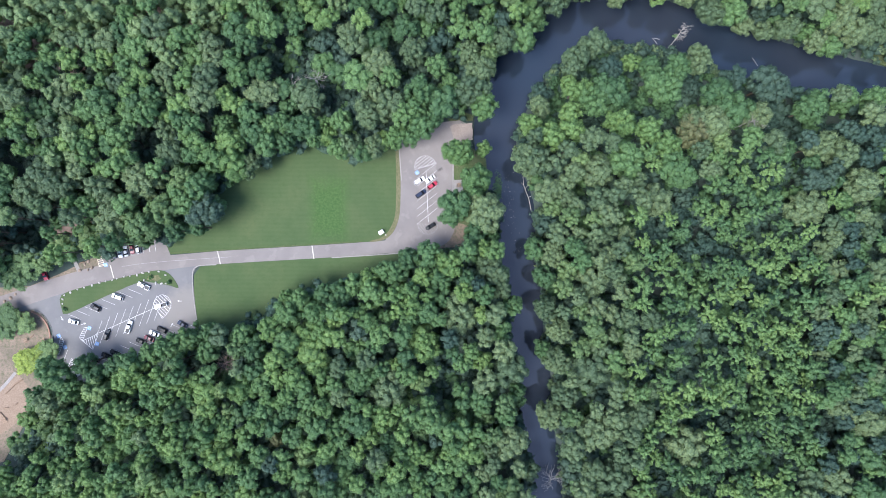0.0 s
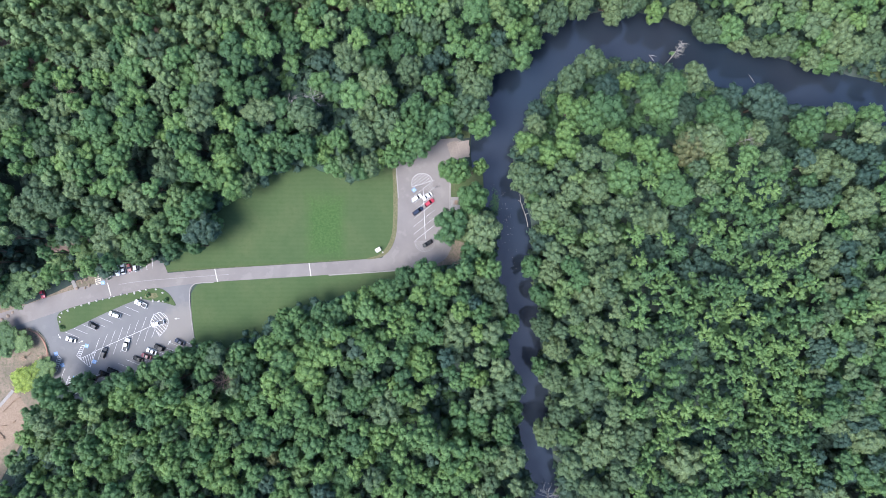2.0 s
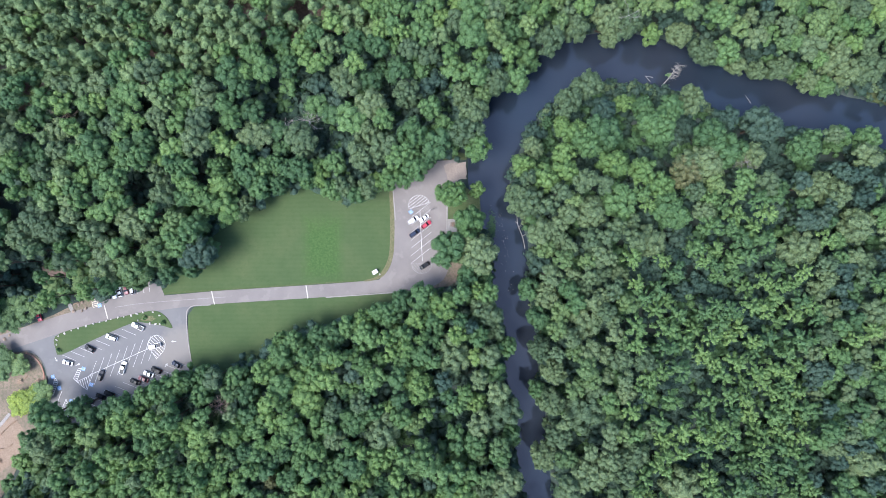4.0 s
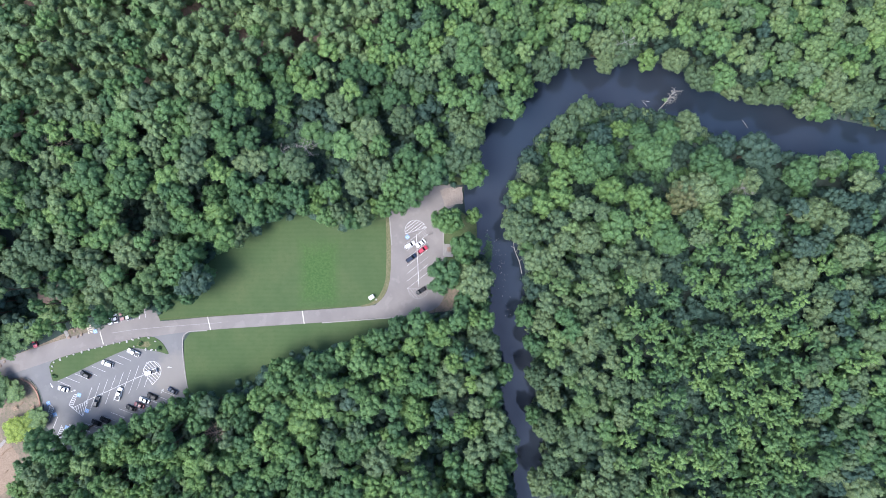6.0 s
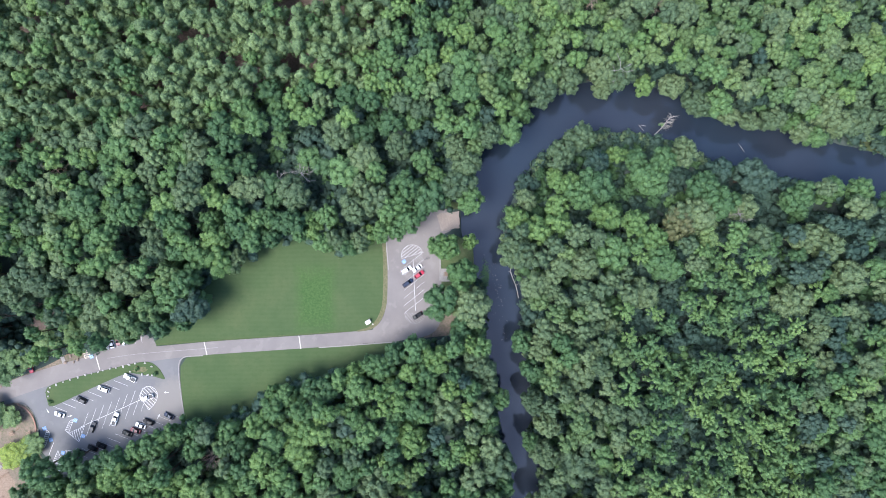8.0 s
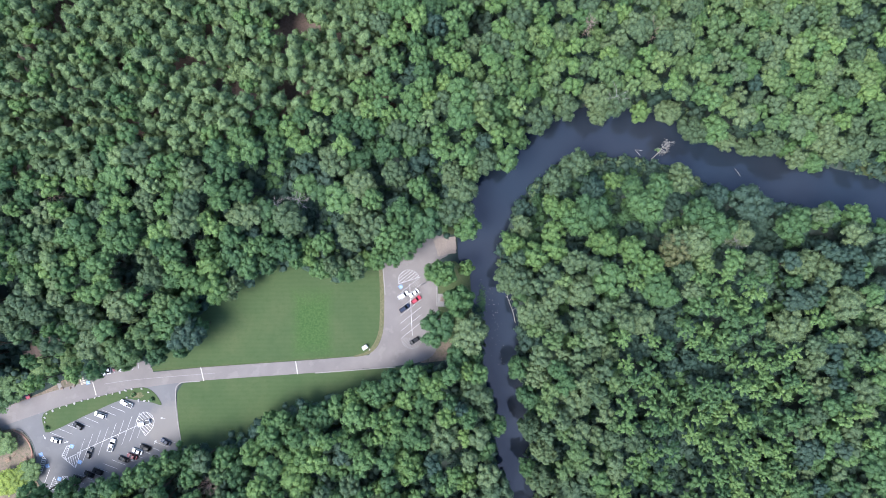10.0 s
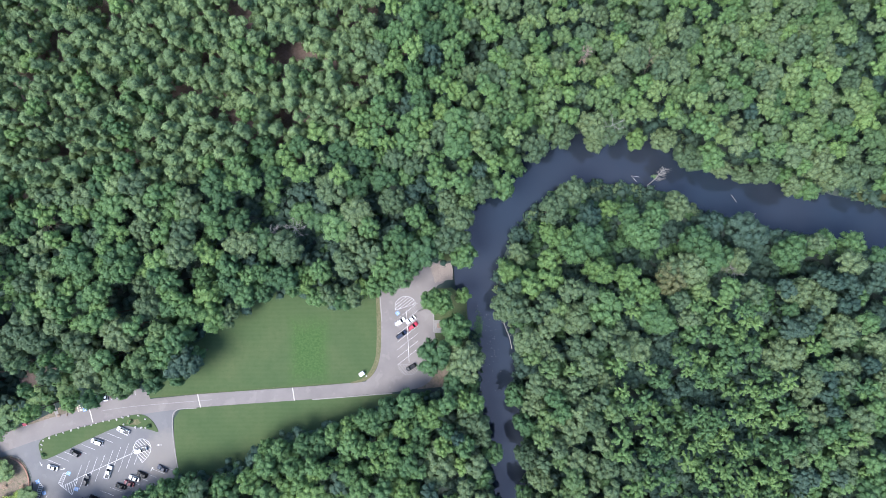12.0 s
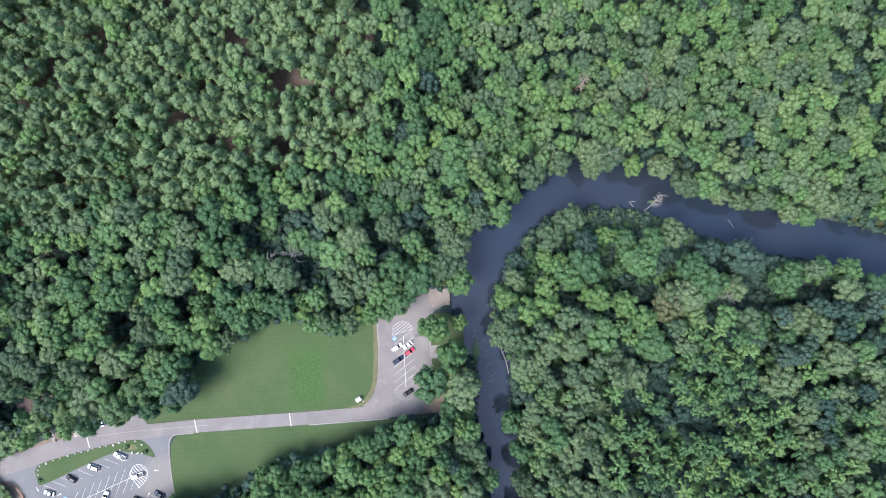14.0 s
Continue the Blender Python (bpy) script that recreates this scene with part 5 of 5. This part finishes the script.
# ---- vehicles ----
for row in (
        (-104.9, -26.1, 161, "van", "white", "white van parked beside the grass island"), (-94.6, -21.7, 155, "pickup", "white", "white pickup truck parked at the island's end"),
        (-113.6, -30.4, 152, "suv", "grey", "dark grey car parked beside the grass island"), (-109.1, -41.2, 72, "suv", "grey", "dark grey car in the middle row"),
        (-100.3, -38.1, 73, "pickup", "white", "white pickup truck in the middle row"), (-87.8, -29.6, 197, "pickup", "white", "white pickup truck beside the hatched marking"),
        (15.2, 20.9, 31, "van", "white", "white minivan parked by the river"), (19.5, 21.6, 215, "sedan", "white", "white compact car parked by the river"),
        (20.4, 19.1, 36, "suv", "red", "deep red car parked by the river"), (15.8, 15.7, 36, "van", "blue", "dark blue car with a roof rack"),
        (19.7, 2.6, 212, "suv", "black", "black car parked on faded hatching"), (-122.3, -36.1, 164, "sedan", "white", "white car at the lot's entrance"),
        (-109.3, -49.6, 158, "sedan", "black", "black car parked under the trees"), (-105.9, -48.5, 158, "suv", "black", "black car parked under the trees"),
        (-95.7, -43.8, 160, "sedan", "black", "black car beside a red one"), (-92.4, -42.7, 160, "sedan", "maroon", "dark red car between parked cars"),
        (-90.4, -40.7, 160, "sedan", "white", "white car beside a dark red one"), (-87.3, -39.2, 158, "suv", "black", "black car with a glazed roof"),
        (-79.2, -37.0, 153, "sedan", "blue", "dark blue car at the row's end"), (-113.9, -51.1, 158, "sedan", "grey", "dark grey car under overhanging leaves"),
        (-108.7, -9.0, -80, "suv", "black", "black car in the roadside bays"), (-106.4, -8.8, -80, "suv", "blue", "dark blue car in the roadside bays"),
        (-104.0, -8.5, -80, "sedan", "white", "white car in the roadside bays"), (-101.7, -7.9, 100, "sedan", "silver", "silver car in the roadside bays"),
        (-99.3, -6.9, -80, "sedan", "maroon", "dark red car in the roadside bays"), (-96.8, -6.7, 100, "suv", "silver", "silver car under roadside trees"),
        (-133.6, -17.6, -72, "sedan", "red", "red car half under roadside leaves"), (-121.6, -57.6, 30, "sedan", "silver", "silver car in the shade of trees")):
    vehicle(*row)

# ---- stones, timbers and small fittings ----
rock_rng = np.random.default_rng(8)
for x, y in ((-126.9, -27.2), (-126.9, -29.0), (-126.2, -25.6), (-123.8, -24.5), (-121.1, -23.4), (-118.4, -22.5), (-115.3, -21.6), (-112.4, -20.6), (-109.9, -20.0), (-107.3, -19.5), (-105.5, -18.9), (-102.6, -18.1),
             (-100.3, -17.9), (-97.4, -17.4), (-95.2, -16.6), (-92.7, -16.1), (-88.9, -16.0), (-86.2, -17.4), (-94.7, -19.4), (-90.0, -20.6), (-87.8, -20.8), (-86.0, -20.8)):
    rock(x, y, rock_rng.uniform(0.33, 0.5), rock_rng)
for x, y in ((-125.8, -31.1), (-84.8, -20.1), (-92.0, -18.2)):
    bush = new("bush", mesh_from("bush", *crown_arrays(np.random.default_rng(int(-x)), 0.9, 1.1, 6, 26, 0.16, 0.7, 0.42), LEAF["green"]))
    bush.location = (x, y, 0.12)
    tagged(bush, "small green bush on the grass island", "bush", "bushes on the island")
for x, y in ((-145.6, -25.3), (-147.4, -26.8), (-149.8, -28.2), (-118.2, -13.2), (-116.7, -12.1), (-115.3, -14.6), (-116.9, -15.5), (-120.2, -15.7), (-116.9, -9.8)):
    rock(x, y, rock_rng.uniform(0.4, 0.7), rock_rng, mat=BROWN_STONE, label="rough brown stone on bare earth", group="stones beside the road", lift=0.02)


def timber(x, y, turn, length, r=0.22, label="weathered timber log on bare earth", mat=None, z=0.03):
    bm = tube([(-length / 2, 0, r), (-length * 0.1, 0.08, r * 1.05), (length / 2, 0, r * 0.9)], [r, r * 1.02, r * 0.88], 9)
    ob = part("log", bm, mat or TIMBER)
    ob.matrix_world = pose(x, y, z, 0, 0, turn)
    return tagged(ob, label, "log", "logs on the ground")


for x, y, turn, ln in ((-139.0, -42.0, 40, 1.6), (-148.3, -64.0, 45, 2.2), (-146, -61.6, 50, 2.6), (-143.8, -60.0, 30, 3.0),
                       (-150.5, -73.5, -50, 3.2), (-148.9, -70.6, 10, 1.8), (-144.9, -69, 40, 1.2), (-119.4, -12.6, 20, 2.0), (-117.6, -10.6, 35, 1.6)):
    timber(x, y, turn, ln)


def bench(x, y, turn):
    """A picnic table with two benches."""
    base = new("picnic_table")
    base.matrix_world = pose(x, y, 0.04, 0, 0, turn)
    for k in range(4):
        part("table_board", bevelled(box(bmesh.new(), -0.9, 0.9, -0.37 + 0.19 * k, -0.2 + 0.19 * k, 0.71, 0.75), 0.008, 1), TIMBER, base)
    for side in (-1, 1):
        part("seat", bevelled(box(bmesh.new(), -0.9, 0.9, side * 0.72 - 0.13, side * 0.72 + 0.13, 0.42, 0.46), 0.008, 1), TIMBER, base)
        part("leg_frame", tube([(side * 0.6, -0.75, 0), (side * 0.6, -0.2, 0.72)], [0.05, 0.05], 6, tube([(side * 0.6, 0.75, 0), (side * 0.6, 0.2, 0.72)], [0.05, 0.05], 6)), TIMBER, base)
    tagged(base, "brown wooden picnic table", "table", "picnic tables")


for x, y, turn in ((31.0, 19.2, 85), (-149.6, -75.5, 20), (-141.2, -43.7, 25), (-134.4, -43.7, 25)):
    bench(x, y, turn)

# white utility cabinet on the lawn corner
cabinet = new("utility_cabinet")
cabinet.matrix_world = pose(-0.1, 0.1, 0.03, 0, 0, 32)
part("plinth", bevelled(box(bmesh.new(), -1.15, 1.15, -0.85, 0.85, -0.05, 0.15), 0.02, 1), CONCRETE, cabinet)
part("housing", bevelled(box(bmesh.new(), -1.0, 1.0, -0.7, 0.7, 0.15, 1.45), 0.05, 2), WHITE_SHEET, cabinet)
part("lid", bevelled(box(bmesh.new(), -1.06, 1.06, -0.76, 0.76, 1.45, 1.55, 0.05), 0.02, 1), WHITE_SHEET, cabinet, "white sheet-metal lid")
for k in (-1, 1):
    part("door", bevelled(box(bmesh.new(), k * 0.5 - 0.47, k * 0.5 + 0.47, -0.74, -0.70, 0.22, 1.38), 0.01, 1), WHITE_SHEET, cabinet)
tagged(cabinet, "white metal utility cabinet on the lawn corner", "cabinet")
rock(1.7, -0.9, 0.35, rock_rng, label="small dark stone near the cabinet", group="stones beside the road", lift=0.05)

# dark shape at the head of the river lot, built as a rail with hoops
rack = new("hooped_rail")
rack.location = (22.2, 24.9, 0.05)
rack.rotation_euler = (0, 0, radians(24))
part("rail", tube([(0, 0, 0.75), (2.5, 0, 0.75)], [0.06, 0.06], 8), METAL, rack)
for k in range(3):
    hoop = [(0.3 + 0.95 * k, -0.55, 0), (0.3 + 0.95 * k, -0.5, 0.7), (0.3 + 0.95 * k, 0, 0.9), (0.3 + 0.95 * k, 0.5, 0.7), (0.3 + 0.95 * k, 0.55, 0)]
    part("hoop", tube([tuple(q) for q in spline(hoop, 3)], [0.05] * 13, 6), METAL, rack)
tagged(rack, "dark rail with three hoops at the parking lot", "rack")

# ---- dead wood in the river and in the woods ----
wood_rng = np.random.default_rng(17)
drift = new("drift_log")
drift.location = (58.5, 16.0, WATER_Z)
part("trunk", tube([tuple(q) for q in spline([(-1.6, 8.5, 0.9), (-1.2, 4.2, 0.45), (-0.5, 1.8, 0.3), (1.0, -2.0, 0.2), (2.0, -6.6, 0.0)], 3)], [0.08, 0.09, 0.1, 0.11, 0.12, 0.13, 0.13, 0.14, 0.14, 0.15, 0.15, 0.16, 0.16], 8), DEADWOOD, drift)
for pts in (((-0.6, 2.0, 0.3), (0.6, 3.6, 0.6), (1.6, 4.2, 0.7)), ((-1.0, 3.6, 0.4), (-2.2, 4.4, 0.5)), ((0.8, -1.5, 0.2), (2.0, -0.8, 0.5))):
    part("branch", tube(list(pts), [0.13, 0.08, 0.04][:len(pts)], 6), DEADWOOD, drift)
tagged(drift, "bleached fallen tree trunk in the water", "log")

snag = new("dead_tree")
snag.location = (116.1, 75.6, -1.7)
stem = [(0, 0, -0.6), (0.5, 1.0, 3.2), (1.1, 2.4, 6.6), (1.9, 4.2, 9.0), (2.7, 5.8, 10.7)]
part("trunk", tube(stem, [0.20, 0.17, 0.13, 0.09, 0.04], 7), DEADWOOD, snag)
for i in range(26):
    at = wood_rng.uniform(1.3, 3.8)
    s0 = Vector(stem[int(at)]).lerp(Vector(stem[int(at) + 1]), at % 1)
    right = i % 4 > 0
    ln = wood_rng.uniform(1.4, 3.4) * (1.0 if right else 0.5)
    turn = radians(wood_rng.uniform(-55, 40) if right else wood_rng.uniform(90, 170))
    s2 = s0 + Vector((math.cos(turn) * ln, math.sin(turn) * ln, wood_rng.uniform(-0.5, 0.9)))
    s1 = s0.lerp(s2, 0.5) + Vector((0, 0, 0.3))
    bm = tube([tuple(s0), tuple(s1), tuple(s2)], [0.055, 0.04, 0.02], 5)
    for k in range(5):
        f = s0.lerp(s2, wood_rng.uniform(0.3, 0.95))
        tube([tuple(f), tuple(f + (s2 - s0) * 0.3 + Vector(wood_rng.normal(0, 0.4, 3)))], [0.03, 0.016], 4, bm)
    part("branch", bm, DEADWOOD, snag)
vine = new("vine_clump", mesh_from("vine_clump", *crown_arrays(np.random.default_rng(6), 1.0, 1.6, 6, 20, 0.2, 0.8, 0.42), LEAF["green"], True))
vine.parent = snag
vine.location = (1.0, 3.2, 4.6)
tagged(vine, "green vine leaves grown over the dead trunk")
tagged(snag, "bleached bare tree leaning over the river", "tree", "dead trees")
for x, y, dx, dy in ((109.4, 79.7, 2.6, -2.7), (109.7, 79.6, 3.4, -0.4), (150.5, 72.0, 2.8, -3.5), (158.5, 62.5, 2.8, 2.2)):
    stick = part("branch", tube([(0, 0, 0.35), (dx * 0.5, dy * 0.5, 0.3), (dx, dy, -0.2)], [0.05, 0.1, 0.12], 6), DEADWOOD)
    stick.location = (x, y, WATER_Z)
    tagged(stick, "bleached bare branch in the water", "branch", "branches in the river")
for x, y, high, reach, mat, label, lean in (
        (85.4, 122.4, 22.5, 2.6, DEADBROWN, "dead tree with dry pinkish-brown twigs", (0, 0)), (109.7, 120.4, 21, 3.8, DEADBROWN, "bare dead tree among green crowns", (0, 0)),
        (-57.9, -50.4, 14.0, 4.2, DEADBROWN, "bare reddish-grey dead tree with dense pinkish twigs", (0, 0)), (-115.3, 59.8, 17, 3.6, DEADBROWN, "bare dead tree in a forest gap", (0, 0)),
        (-25.0, 57.2, 13, 4.4, DEADWOOD, "bleached bare tree in a dark hollow", (1, 1)), (-32.0, 56.4, 12, 3.2, DEADWOOD, "bleached bare tree in a dark hollow", (-1, 0)),
        (68.6, -97.7, 9, 4.5, DEADWOOD, "bleached dead tree beside the river", (-1, 0)), (95.0, 96.6, 23.0, 4.0, DEADWOOD, "half-bare pale tree on the river bank", (0, -1)),
        (141.5, 42.6, 18, 4.2, DEADWOOD, "dead bleached limbs beside a green crown", (0, 0))):
    z = float(ground_height([(x, y)])[0])
    bare_tree(x, y, z, high, reach, mat, label, wood_rng, lean, 44 if "pinkish" in label else 20, 0.12 if "pinkish" in label else 0.16)
# weed just under the surface of the shallows, and pale scum adrift on the water
weed_rng = np.random.default_rng(4)


def floating(name, count, place, size, mat, label, category):
    """Small flat pieces lying on the water, as one mesh."""
    x, y = place(count)
    turn, s = weed_rng.uniform(0, 6.283, count), weed_rng.uniform(size[0], size[1], count)
    z = WATER_Z + weed_rng.uniform(0.01, 0.05, count)
    corner = [np.stack([x + s * np.cos(turn + k), y + s * weed_rng.uniform(0.5, 1.0, count) * np.sin(turn + k), z + 0.01 * (k > 3)], 1) for k in (0, 1.4, 3.2, 4.6)]
    me = mesh_from(name, np.stack(corner, 1).reshape(-1, 3), np.arange(4 * count).reshape(-1, 4), mat)
    tagged(new(name, me), label, category, kind="stuff")


def weed_bed(count):
    along = weed_rng.normal(0, 1, count)
    return 46.9 + weed_rng.normal(0, 0.75, count) + 0.06 * along, 17.0 + 3.1 * along


def drift_line(count):
    along = weed_rng.uniform(-8, 27, count)
    return np.interp(along, [-8, 3, 14, 22, 27], [55.5, 52.6, 51.8, 49.5, 47.5]) + weed_rng.normal(0, 1.4, count), along + weed_rng.normal(0, 0.5, count)


floating("water_weed", 420, weed_bed, (0.15, 0.45), LEAF["green"], "green weed in the river shallows", "water weed")
floating("floating_scum", 75, drift_line, (0.06, 0.2), CONCRETE, "pale flecks adrift on the dark water", "debris")
